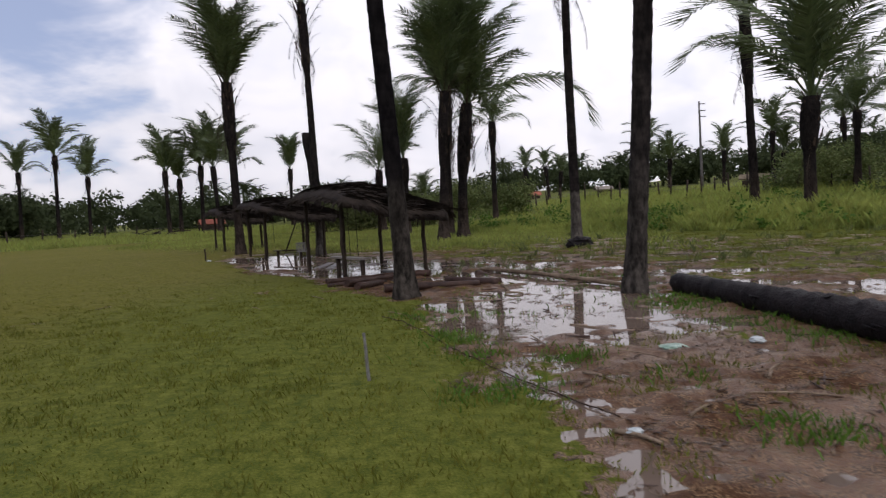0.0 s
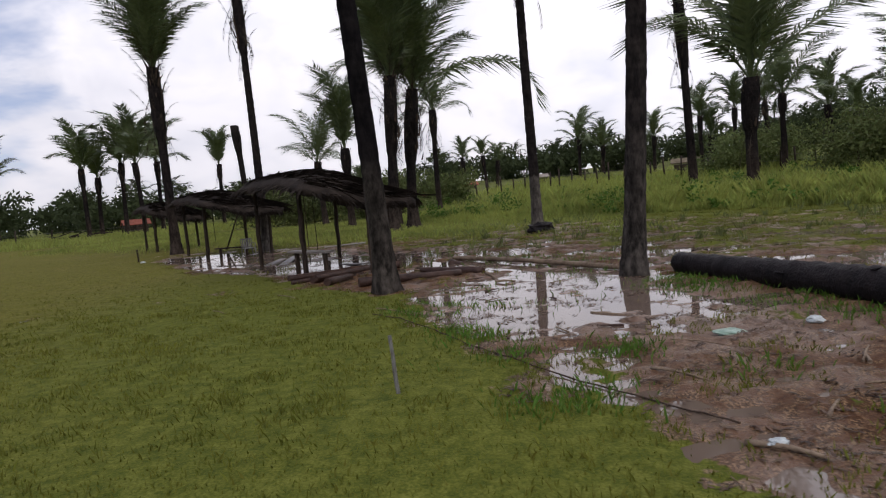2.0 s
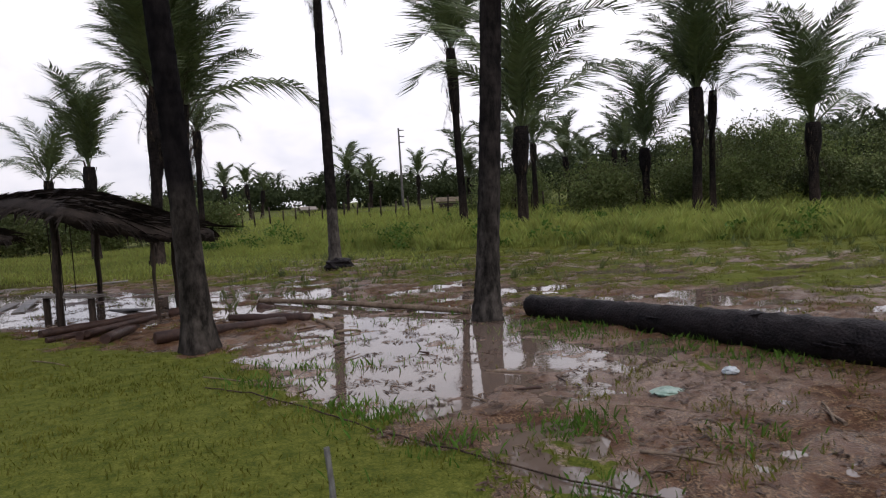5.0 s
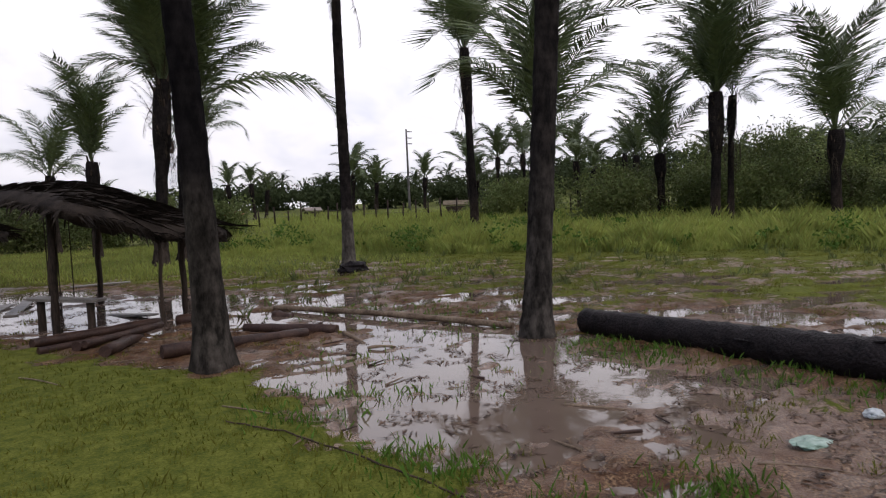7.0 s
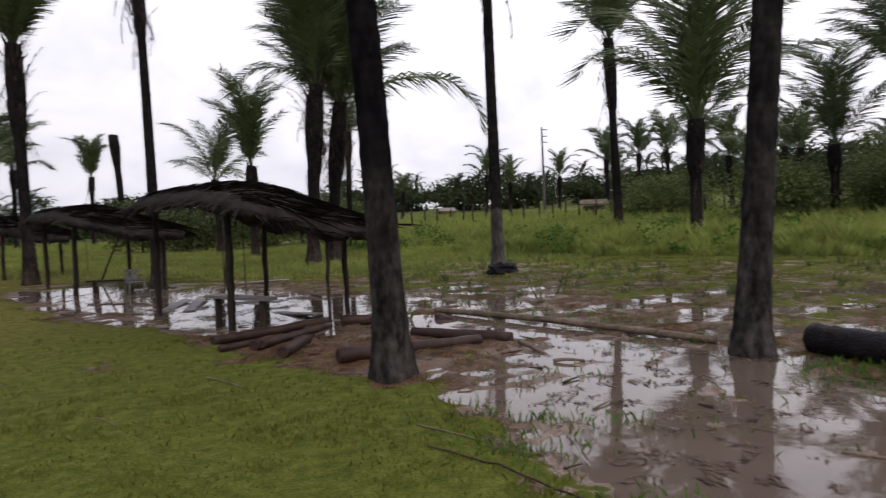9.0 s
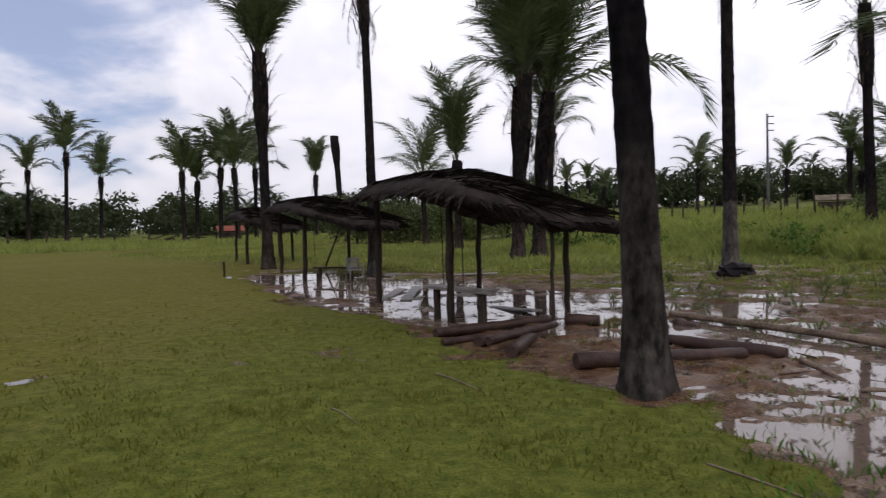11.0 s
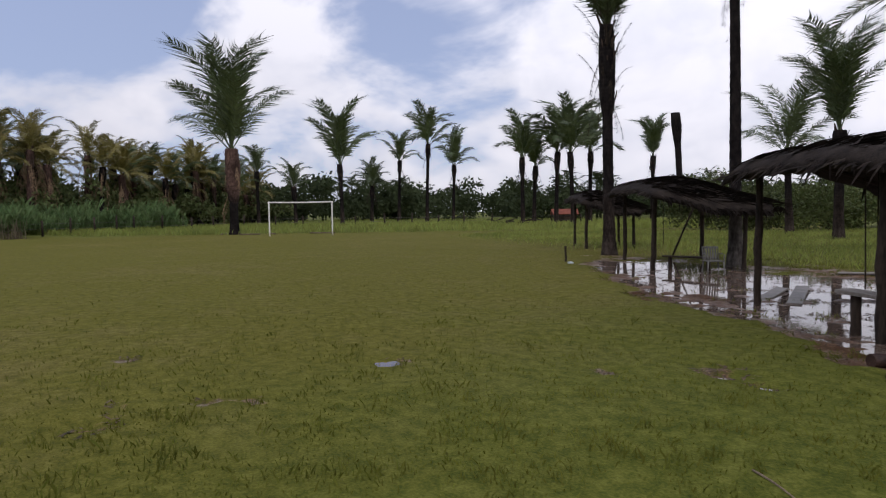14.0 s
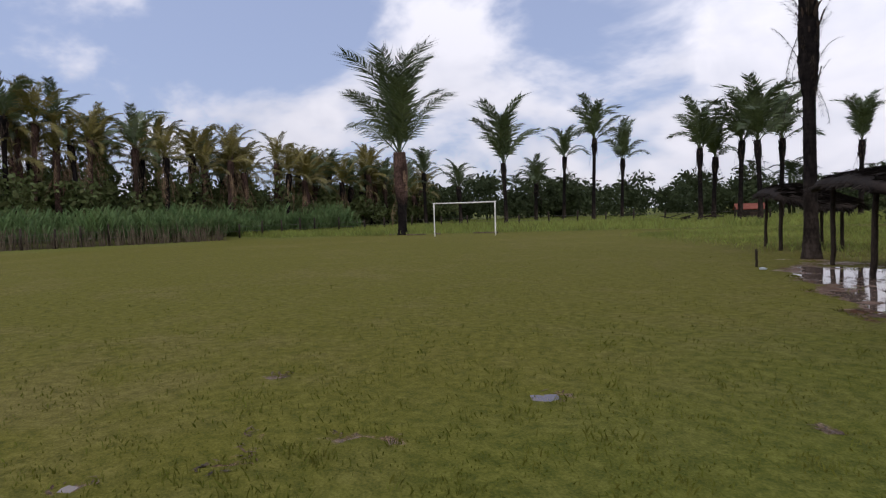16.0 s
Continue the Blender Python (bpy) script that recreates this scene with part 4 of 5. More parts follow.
def leaf_cloud(c, size, n, leafsize, r):
    """Leaf quads spread over lumps of a crown: vertices and faces."""
    lumps = np.clip(r.normal(0, 0.42, (max(5, n // 130), 3)), -0.75, 0.75) * size + c
    ball = r.normal(0, 1, (n, 3))
    ball *= (r.rand(n) ** 0.45 / np.linalg.norm(ball, axis=1))[:, None]
    at = lumps[r.randint(0, len(lumps), n)] + ball * 0.4 * np.minimum(size, size.min() * 1.7)
    at[:, 2] = np.maximum(at[:, 2], c[2] - size[2] * 0.85)
    u = r.normal(0, 1, (n, 3))
    u /= np.linalg.norm(u, axis=1)[:, None]
    v = np.cross(u, r.normal(0, 1, (n, 3)))
    v /= np.linalg.norm(v, axis=1)[:, None]
    s = leafsize * r.uniform(0.6, 1.3, n)[:, None]
    V = np.stack([at - u * s * 0.5, at + v * s * 0.32, at + u * s * 0.7, at - v * s * 0.32], 1).reshape(-1, 3)
    return V, np.arange(n * 4).reshape(-1, 4)


M_BUSH_PALE = mat("light bush leaves", (0.07, 0.094, 0.03), (0.18, 0.215, 0.075), 0.3, 0.6, 0.0, 4, vary=0.45, leaf=0.25)


def bush(x, y, size, n, seed, label="dense dark green bush", leafsize=0.34):
    r = np.random.RandomState(seed)
    z = ground_z(x, y)
    b = thing("bush", x, y, z, label, "bush", "bushes on the bank")
    V, F = leaf_cloud(np.array([0, 0, size[2] * 0.8]), np.array(size), n, leafsize, r)
    part("foliage", fast_mesh("foliage", V, F, M_BUSH_PALE if seed % 3 else M_BUSH), b)
    vs, fs = tube(line((0, 0, -0.1), (0.1, 0, size[2] * 0.8), 5, 0, 0.05, seed), (0.12, 0.1, 0.08, 0.06, 0.03), 7, 0.1, seed)
    part("stem", small_mesh("stem", vs, fs, M_BOOT), b)


rb = random.Random(9)
for i, (bx, by, sx_, sz_) in enumerate(((22, 36, 2.6, 2.2), (25.5, 39, 2.8, 2.4), (30, 37, 3.0, 2.6), (34, 35, 3.0, 2.6), (36, 31, 2.8, 2.4), (39, 33, 3.2, 3.0), (31, 33, 2.2, 1.6), (36, 27, 2.6, 2.2), (41, 27, 3.0, 2.8), (34, 41, 3.0, 3.0), (29, 43, 3.0, 2.8), (20, 47, 2.6, 2.0),
                                        (40, 39, 3.4, 3.4), (46, 33, 3.4, 3.6), (45, 24, 3.2, 3.0), (25, 50, 3.0, 2.6), (-12, 46, 2.4, 1.9), (-8, 47, 2.8, 2.1), (-4.5, 48, 2.6, 1.9), (-15, 47, 2.2, 1.7), (-1.0, 50, 2.4, 1.6))):
    bush(bx, by, (sx_, sx_ * 0.8, sz_ * rb.uniform(0.65, 1.25)), 6500, 200 + i, leafsize=0.17)


M_FAR = mat("distant foliage", (0.026, 0.036, 0.016), (0.058, 0.074, 0.033), 0.2, 0.8, 0.0, 2, vary=0.15, spec=0.05, leaf=0.2)


def far_woods():
    """Low woods of bushes and palms closing the horizon all round, one object."""
    r = np.random.RandomState(33)
    V, F, k = [], [], 0
    leaf, faces = frond_arrays(13, 1.1, 0.2, 5, broad=0.028)
    for i in range(520):
        a = r.uniform(-180, 180) if i % 4 == 0 else r.uniform(-62, 112)
        d = r.uniform(80, 150) if a > 25 else r.uniform(96, 160)
        x, y = -1 - d * math.sin(radians(a)), 8 + d * math.cos(radians(a))
        if a > 88:
            d = r.uniform(70, 100)
            x, y = -1 - d * math.sin(radians(a)), 8 + d * math.cos(radians(a))
        z = ground_z(x, y)
        s = r.uniform(3.0, 5.2)
        v, f = leaf_cloud(np.array([x, y, z + s * 0.66]), np.array([s * 1.4, s * 1.4, s * 0.72]), 470, 0.6, r)
        V.append(v)
        F += [np.stack([f[:, 0], f[:, 1], f[:, 2]], -1) + k, np.stack([f[:, 0], f[:, 2], f[:, 3]], -1) + k]
        k += len(v)
        if i % 2:
            continue
        h, ln = r.uniform(3.0, 6.2), r.uniform(2.2, 3.6)
        for j in range(11):
            m = np.array(pose(x, y, z + h, 0, 0, 137.5 * j) @ pose(0, 0, 0, 0, -(82 - 8 * j + r.uniform(-8, 8)), 0))
            v = leaf * ln @ m[:3, :3].T + m[:3, 3]
            V.append(v)
            F.append(faces + k)
            k += len(v)
        w = np.array([[-0.2, 0, 0], [0.2, 0, 0], [0.15, 0, h], [-0.15, 0, h]]) + (x, y, z)
        w2 = np.array([[0, -0.2, 0], [0, 0.2, 0], [0, 0.15, h], [0, -0.15, h]]) + (x, y, z)
        V += [w, w2]
        F.append(np.array([[0, 1, 2], [0, 2, 3], [4, 5, 6], [4, 6, 7]]) + k)
        k += 8
    return tagged(new("far_woods", fast_mesh("far_woods", np.concatenate(V), np.concatenate(F), M_FAR)), "distant low woods of palms and bushes", "woods", kind="stuff")


far_woods()
# undergrowth of the western palm wood
ru = np.random.RandomState(41)
V, F, k = [], [], 0
for i in range(170):
    f = ru.rand()
    v, q = leaf_cloud(np.array([-62 - 6 * f + ru.uniform(-4, 4), 2 + 48 * f, 1.6]), np.array([2.8, 2.8, ru.uniform(1.6, 3.2) * (2.3 - 1.5 * f)]), 520, 0.4, ru)
    V.append(v)
    F.append(q + k)
    k += len(v)
tagged(new("undergrowth", fast_mesh("undergrowth", np.concatenate(V), np.concatenate(F), M_BUSH)), "dark tangled undergrowth below the palms", "undergrowth", kind="stuff")


# ---- thatched shelters ----
AX, BX = Vector((0.615, -0.79, 0)).normalized(), Vector((0.79, 0.615, 0)).normalized()


def roof_z(p, q, hi=1.0):
    z = float(np.interp(q, (-0.6, 0.2, 0.9, 1.9, 3.0), (1.86, 2.08, 2.08, 1.74, 1.36)))
    end = max(0.0, (p - 2.1) / 1.6)
    z -= end ** 1.4 * 0.72 * float(np.interp(q, (-0.6, 0.1, 0.9, 1.8, 3.0), (0.12, 0.6, 1.0, 0.6, 0.1)))
    z -= max(0.0, (0.1 - p) / 0.7) ** 1.5 * 0.2
    return z * hi


def shelter(ox, oy, hi, seed, posts, label, size=1.0):
    rnd = random.Random(seed)
    s = thing("thatched_shelter", ox, oy, ground_z(ox, oy), label, "shelter", "row of thatched shelters")

    def at(p, q, dz=0.0):
        return AX * p * size + BX * q * size + Vector((0, 0, roof_z(p, q, hi) + dz))

    for p, q, r, lean in posts:
        foot = AX * p * size + BX * q * size
        top = at(p, q, -0.06)
        vs, fs = tube(line(foot + Vector((rnd.uniform(-1, 1) * lean, rnd.uniform(-1, 1) * lean, -0.2)), top, 9, 0, 0.012, seed + int(10 * q)), [r * rnd.uniform(0.88, 1.1) for _ in range(9)], 9, 0.08, seed)
        part("post", small_mesh("post", vs, fs, M_POST), s)
    for p0, q0, p1, q1 in ((-0.3, 0.0, 3.5, 0.0), (-0.25, 2.0, 3.4, 2.05), (0.0, -0.35, 0.05, 2.4), (2.5, -0.35, 2.55, 2.4), (1.3, -0.35, 1.3, 2.4)):
        pts = [at(p0 + (p1 - p0) * i / 7, q0 + (q1 - q0) * i / 7, -0.07) for i in range(8)]
        vs, fs = tube(pts, [0.033] * 8, 7, 0.1, seed)
        part("roof_pole", small_mesh("roof_pole", vs, fs, M_POST), s)
    verts, faces = [], []
    n, m = 22, 22
    for side in (0, 1):
        for i in range(n):
            for j in range(m):
                p, q = -0.3 + 4.0 * i / (n - 1), -0.4 + (2.95 - 0.5 * max(0.0, (4.0 * i / (n - 1) - 2.6) / 1.4) ** 1.5) * j / (m - 1)
                ragged = rnd.uniform(-0.04, 0.04)
                edge = min(i, j, n - 1 - i, m - 1 - j)
                thick = 0.13 if edge else 0.04
                verts.append(at(p + ragged, q + ragged, (thick if side == 0 else -0.06) + rnd.uniform(-0.018, 0.018)))
    for side in (0, 1):
        o = side * n * m
        for i in range(n - 1):
            for j in range(m - 1):
                f = (o + i * m + j, o + (i + 1) * m + j, o + (i + 1) * m + j + 1, o + i * m + j + 1)
                faces.append(f if side == 0 else f[::-1])
    rim = [(i, 0) for i in range(n)] + [(n - 1, j) for j in range(1, m)] + [(i, m - 1) for i in range(n - 2, -1, -1)] + [(0, j) for j in range(m - 2, 0, -1)]
    for a, b in zip(rim, rim[1:] + rim[:1]):
        ia, ib = a[0] * m + a[1], b[0] * m + b[1]
        faces.append((ia, ia + n * m, ib + n * m, ib))
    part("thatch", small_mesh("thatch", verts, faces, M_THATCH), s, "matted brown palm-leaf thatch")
    # loose leaf strips over the thatch and hanging from its edges
    V, F = [], []
    for i in range(2200):
        hang = rnd.random() < 0.42
        if hang:
            sd = rnd.random()
            p, q = (rnd.uniform(-0.3, 3.7), -0.4) if sd < 0.12 else (rnd.uniform(-0.3, 3.2), 2.5) if sd < 0.5 else (3.65, rnd.uniform(-0.2, 2.05)) if sd < 0.9 else (-0.3, rnd.uniform(-0.4, 2.5))
            a = at(p, q, rnd.uniform(-0.02, 0.06))
            ln = rnd.uniform(0.1, 0.4)
            out_ = (BX * (1 if q > 0 else -1) if sd < 0.5 else AX * (1 if p > 1 else -1)) * rnd.uniform(0.2, 0.8) + (AX * rnd.uniform(-0.5, 0.5))
            b = a + out_ * ln + Vector((0, 0, -ln * rnd.uniform(0.05, 0.75)))
        else:
            p, q = rnd.uniform(-0.25, 3.6), rnd.uniform(-0.35, 2.2)
            a = at(p, q, 0.14)
            p2, q2 = p + rnd.uniform(-0.35, 0.35), q + rnd.uniform(0.25, 0.65)
            b = at(p2, q2, rnd.uniform(0.11, 0.2))
        w = (b - a).cross(Vector((0, 0, 1))).normalized() * rnd.uniform(0.008, 0.022)
        k = len(V)
        V += [a - w, a + w, (a + b) / 2 + w + Vector((0, 0, 0.02)), b]
        F += [(k, k + 1, k + 2), (k, k + 2, k + 3)]
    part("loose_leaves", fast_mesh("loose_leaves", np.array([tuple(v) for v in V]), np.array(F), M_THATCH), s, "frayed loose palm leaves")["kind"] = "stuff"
    return s


S1 = ((0.0, 0.0, 0.052, 0.02), (2.57, 0.0, 0.056, 0.04), (2.57, 2.03, 0.05, 0.03), (0.0, 2.05, 0.05, 0.02), (3.6, 0.95, 0.026, 0.02))
shelter(-4.65, 15.4, 1.0, 1, S1, "open shelter of rough posts under sagging palm thatch")
shelter(-9.35, 21.8, 0.93, 2, S1[:4], "open shelter of thin posts under sagging thatch in puddles")
shelter(-13.6, 27.2, 0.9, 3, S1[:4], "small low shelter with thin posts and drooping thatch", 0.8)


# ---- logs, planks, bench ----
def log(x0, y0, x1, y1, r0, r1, material, label, z0=None, z1=None, bow=0.0, seed=0, name="log", category="log", group=""):
    g0, g1 = ground_z(x0, y0), ground_z(x1, y1)
    a, b = Vector((x0, y0, (g0 + r0 * 0.8) if z0 is None else z0)), Vector((x1, y1, (g1 + r1 * 0.8) if z1 is None else z1))
    n = max(8, int((b - a).length / 0.16))
    rnd = random.Random(seed)
    pts = line(a, b, n, bow, r0 * 0.12, seed)
    rad = [(r0 + (r1 - r0) * i / (n - 1)) * rnd.uniform(0.92, 1.07) * (0.93 if i in (0, n - 1) else 1) for i in range(n)]
    vs, fs = tube(pts, rad, 16 if r0 > 0.1 else 9, 0.07, seed)
    o = a.copy()
    me = small_mesh(name, [v - o for v in vs], fs, material)
    ob = new(name, me)
    ob.location = o
    return tagged(ob, label, category, group)


ft = thing("fallen_trunk", 3.34, 9.95, 0, "thick charred palm trunk lying on wet ground", "fallen trunk")
f0, f1 = Vector((0, 0, ground_z(3.34, 9.95) + 0.125)), Vector((2.41, -8.35, ground_z(5.75, 1.6) + 0.21))
frnd = random.Random(8)
fn = 110
frad = [(0.15 + 0.1 * i / (fn - 1)) * (1 + (0.035 if i % 3 == 0 else 0) + frnd.uniform(-0.03, 0.03)) for i in range(fn)]
vs, fs = tube(line(f0, f1, fn, 0.0, 0.008, 3), frad, 22, 0.06, 3)
part("trunk", small_mesh("trunk", vs, fs, M_CHAR), ft)
fd = (f1 - f0).normalized()
vs, fs = tube([f0 - fd * 0.012, f0 + fd * 0.01], (0.118, 0.125), 18, 0.06, 5)
part("cut_end", small_mesh("cut_end", vs, fs, M_POST), ft, "frayed brown cut end")
for k in range(9):
    t = frnd.uniform(0.02, 0.95)
    c0, rad = f0.lerp(f1, t), 0.15 + 0.1 * t
    a = frnd.uniform(-0.4, 3.0)
    side = fd.cross(Vector((0, 0, 1))).normalized()
    d0 = side * math.cos(a) + Vector((0, 0, 1)) * math.sin(a)
    p0 = c0 + d0 * rad * 0.97
    vs, fs = tube([p0, p0 + fd * 0.08 + d0 * 0.02, p0 + fd * frnd.uniform(0.14, 0.24) + d0 * frnd.uniform(0.02, 0.05)], (0.018, 0.014, 0.004), 6, 0.15, k)
    part("bark_stub", small_mesh("bark_stub", vs, fs, M_CHAR), ft)
log(-0.05, 14.0, 2.65, 10.55, 0.045, 0.042, M_STICK, "long thin pole lying across the mud", seed=4, name="wooden_pole", category="pole", bow=0.03)
PILE = "logs beside the mud"
log(-3.05, 12.05, -1.7, 13.5, 0.06, 0.065, M_LOG, "wet red-brown log in a loose pile", seed=5, group=PILE)
log(-2.5, 11.6, -1.85, 12.9, 0.065, 0.06, M_LOG, "wet red-brown log in a loose pile", seed=6, group=PILE)
log(-2.1, 11.0, -1.9, 12.3, 0.075, 0.07, M_LOG, "short wet log with a cut end", seed=7, group=PILE)
log(-2.35, 11.3, -1.65, 12.6, 0.05, 0.045, M_LOG, "thin wet log in a loose pile", seed=8, z0=0.13, z1=0.1, group=PILE)
log(-2.9, 11.7, -2.2, 12.2, 0.045, 0.05, M_LOG, "short wet log in a loose pile", seed=9, group=PILE)
log(-0.6, 12.1, 0.5, 11.3, 0.06, 0.075, M_LOG, "wet log lying in the puddle", seed=10, group=PILE)
log(-1.5, 10.62, 0.12, 11.3, 0.085, 0.06, M_LOG, "wet log lying behind a palm trunk", seed=11, group=PILE)
log(-0.1, 13.4, 0.15, 13.2, 0.09, 0.085, M_LOG, "short stub of log in the mud", seed=12, group=PILE)
log(-1.5, 13.3, -1.1, 13.15, 0.09, 0.08, M_LOG, "short stub of log in the mud", seed=13, group=PILE)


def plank(x0, y0, x1, y1, w, th, z0, z1, label, name="plank", seed=0):
    a, b = Vector((x0, y0, z0)), Vector((x1, y1, z1))
    d = (b - a).normalized()
    s = Vector((-d.y, d.x, 0)).normalized() * w / 2
    h = Vector((0, 0, th))
    rnd = random.Random(seed)
    bm = bmesh.new()
    rows, n = [], 7
    for i in range(n):
        c = a.lerp(b, i / (n - 1)) + Vector((0, 0, rnd.uniform(-0.004, 0.004)))
        e = s * rnd.uniform(0.94, 1.05)
        rows.append([bm.verts.new(v - a) for v in (c - e, c + e, c + e + h, c - e + h)])
    for r0_, r1_ in zip(rows, rows[1:]):
        for k in range(4):
            bm.faces.new((r0_[k], r0_[(k + 1) % 4], r1_[(k + 1) % 4], r1_[k]))
    bm.faces.new(rows[0][::-1]), bm.faces.new(rows[-1])
    bmesh.ops.recalc_face_normals(bm, faces=bm.faces)
    bmesh.ops.bevel(bm, geom=[e for e in bm.edges if e.is_manifold and e.calc_face_angle() > 1.0], offset=0.004, segments=1, affect="EDGES")
    me = bpy.data.meshes.new(name)
    bm.to_mesh(me)
    bm.free()
    me.materials.append(M_PLANK)
    return me, a


for px0, py0, px1, py1, sd in ((-4.75, 15.5, -4.7, 17.3, 1), (-4.25, 15.7, -4.45, 17.6, 2), (-2.9, 15.4, -1.9, 14.1, 3), (-4.3, 20.5, -3.0, 20.6, 4)):
    me, a = plank(px0, py0, px1, py1, 0.2, 0.03, ground_z(px0, py0) + 0.02, ground_z(px1, py1) + 0.05, "", "plank", sd)
    ob = new("plank", me)
    ob.location = a
    tagged(ob, "wet grey plank lying over a puddle", "plank", "loose planks")
bench = thing("bench", -2.6, 13.2, ground_z(-2.6, 13.2), "rough plank bench on stub posts in the shelter", "bench")
me, a = plank(0.12, -0.05, -0.85, 0.62, 0.26, 0.04, 0.44, 0.46, "", "seat", 6)
part("seat", me, bench, "wet grey plank seat", Matrix.Translation(a))
for lx, ly in ((0.0, 0.0), (-0.72, 0.52)):
    vs, fs = tube(line((lx, ly, -0.1), (lx, ly, 0.445), 5, 0, 0.006, 3), (0.055, 0.055, 0.052, 0.053, 0.055), 10, 0.06, 4)
    part("leg", small_mesh("leg", vs, fs, M_POST), bench)


# ---- goal, stakes, fences, pole, far houses ----
goal = thing("football_goal", -33.3, 29.6, 0, "small white-painted wooden football goal without a net", "goal")
d = Vector((2.75, 2.57, 0)).normalized()
for sgn, nm in ((-1, "goal_post"), (1, "goal_post")):
    vs, fs = tube(line(d * 1.9 * sgn + Vector((0, 0, -0.1)), d * 1.9 * sgn + Vector((0, 0, 2.02)), 6), [0.042] * 6, 8, 0.03, 2)
    part(nm, small_mesh(nm, vs, fs, M_WHITE), goal)
vs, fs = tube(line(d * -1.97 + Vector((0, 0, 2.05)), d * 1.97 + Vector((0, 0, 2.05)), 9, -0.02), [0.042] * 9, 8, 0.03, 3)
part("crossbar", small_mesh("crossbar", vs, fs, M_WHITE), goal)
for x0, y0, x1, y1 in ((-36.8, 30.2, -38.6, 31.0), (-41.2, 29.4, -40.0, 28.2), (-38.5, 28.6, -37.6, 29.6), (-36.0, 32.4, -34.6, 33.4)):
    log(x0, y0, x1, y1, 0.05, 0.05, M_CANE, "pale dry palm stalk on the grass", seed=int(-x0), name="palm_stalk", category="branch", group="dry stalks behind the goal")
log(-0.27, 5.03, -0.31, 5.06, 0.016, 0.014, M_STAKE, "pale weathered wooden stake standing in the lawn", z0=-0.12, z1=0.43, seed=3, name="stake", category="stake")
log(-10.35, 20.4, -10.36, 20.4, 0.03, 0.028, M_POST, "short dark peg at the lawn's edge", z0=-0.1, z1=0.42, seed=4, name="peg", category="peg")


def fence(points, gap, h, seed, label, wires=2):
    rnd = random.Random(seed)
    x0, y0 = points[0]
    f = thing("fence", x0, y0, 0, label, "fence", "wire fences")
    tops = []
    for (ax, ay), (bx, by) in zip(points, points[1:]):
        n = max(1, int(math.hypot(bx - ax, by - ay) / gap))
        for i in range(n):
            px, py = ax + (bx - ax) * i / n + rnd.uniform(-0.15, 0.15), ay + (by - ay) * i / n + rnd.uniform(-0.15, 0.15)
            z, hh = ground_z(px, py), h * rnd.uniform(0.75, 1.2)
            lean = rnd.uniform(-0.12, 0.12)
            vs, fs = tube([(px - x0, py - y0, z - 0.15), (px - x0 + lean * 0.5, py - y0, z + hh * 0.5), (px - x0 + lean, py - y0, z + hh)], (0.07, 0.07, 0.06), 6, 0.1, i)
            part("fence_post", small_mesh("fence_post", vs, fs, M_POST), f)
            tops.append((px - x0, py - y0, z + h * 0.72))
    for k in range(wires):
        pts = [(a, b, c - 0.35 * k) for a, b, c in tops]
        vs, fs = tube(pts, [0.008] * len(pts), 4)
        part("wire", small_mesh("wire", vs, fs, M_WIRE), f)


fence(((-6, 62), (8, 57), (22, 47), (30, 40), (44, 33)), 1.1, 1.6, 1, "old fence of thin uneven posts across the meadow")
fence(((-60, 33), (-50, 43), (-38, 52), (-26, 58)), 2.4, 1.2, 2, "sparse wire fence behind the goal")
fence(((-45.6, 2.5), (-47.0, 12), (-50, 21), (-52, 28), (-50, 34)), 1.6, 1.2, 3, "rough stick fence before the cane thicket")

pole = thing("utility_pole", 18.1, 65.6, ground_z(18.1, 65.6), "tall grey concrete power pole with short crossarms", "utility pole")
vs, fs = tube(line((0, 0, -0.3), (-0.15, 0, 9.0), 5), (0.14, 0.13, 0.12, 0.1, 0.09), 10)
part("shaft", small_mesh("shaft", vs, fs, M_CONCRETE), pole)
for zc in (8.75, 8.1, 7.5):
    vs, fs = tube(line((-0.15, 0, zc), (0.45, 0, zc), 3), (0.05, 0.05, 0.05), 6)
    part("crossarm", small_mesh("crossarm", vs, fs, M_CONCRETE), pole)


def box(sx_, sy_, sz_, material, name, cz=None, bev=0.02):
    bm = bmesh.new()
    bmesh.ops.create_cube(bm, size=1.0)
    bmesh.ops.scale(bm, vec=(sx_, sy_, sz_), verts=bm.verts)
    bmesh.ops.translate(bm, vec=(0, 0, sz_ / 2 if cz is None else cz), verts=bm.verts)
    bmesh.ops.bevel(bm, geom=list(bm.edges), offset=bev, segments=1, affect="EDGES")
    me = bpy.data.meshes.new(name)
    bm.to_mesh(me)
    bm.free()
    me.materials.append(material)
    return me


def hut(x, y, w, dep, h, roof_mat, label, rz):
    z = ground_z(x, y)
    o = thing("hut", x, y, z, label, "hut", rz=rz)
    wall = part("wall", box(w, dep, h, M_POST, "wall"), o)
    for sg in (-1, 1):
        me = box(w + 0.6, dep * 0.62, 0.08, roof_mat, "roof", 0)
        part("roof", me, o, m=pose(0, sg * dep * 0.27, h + 0.33, -sg * 24))
    part("door", box(0.8, 0.04, min(1.9, h - 0.15), M_BOOT, "door"), wall, "dark doorway", pose(0.3, -dep / 2 - 0.02, 0))


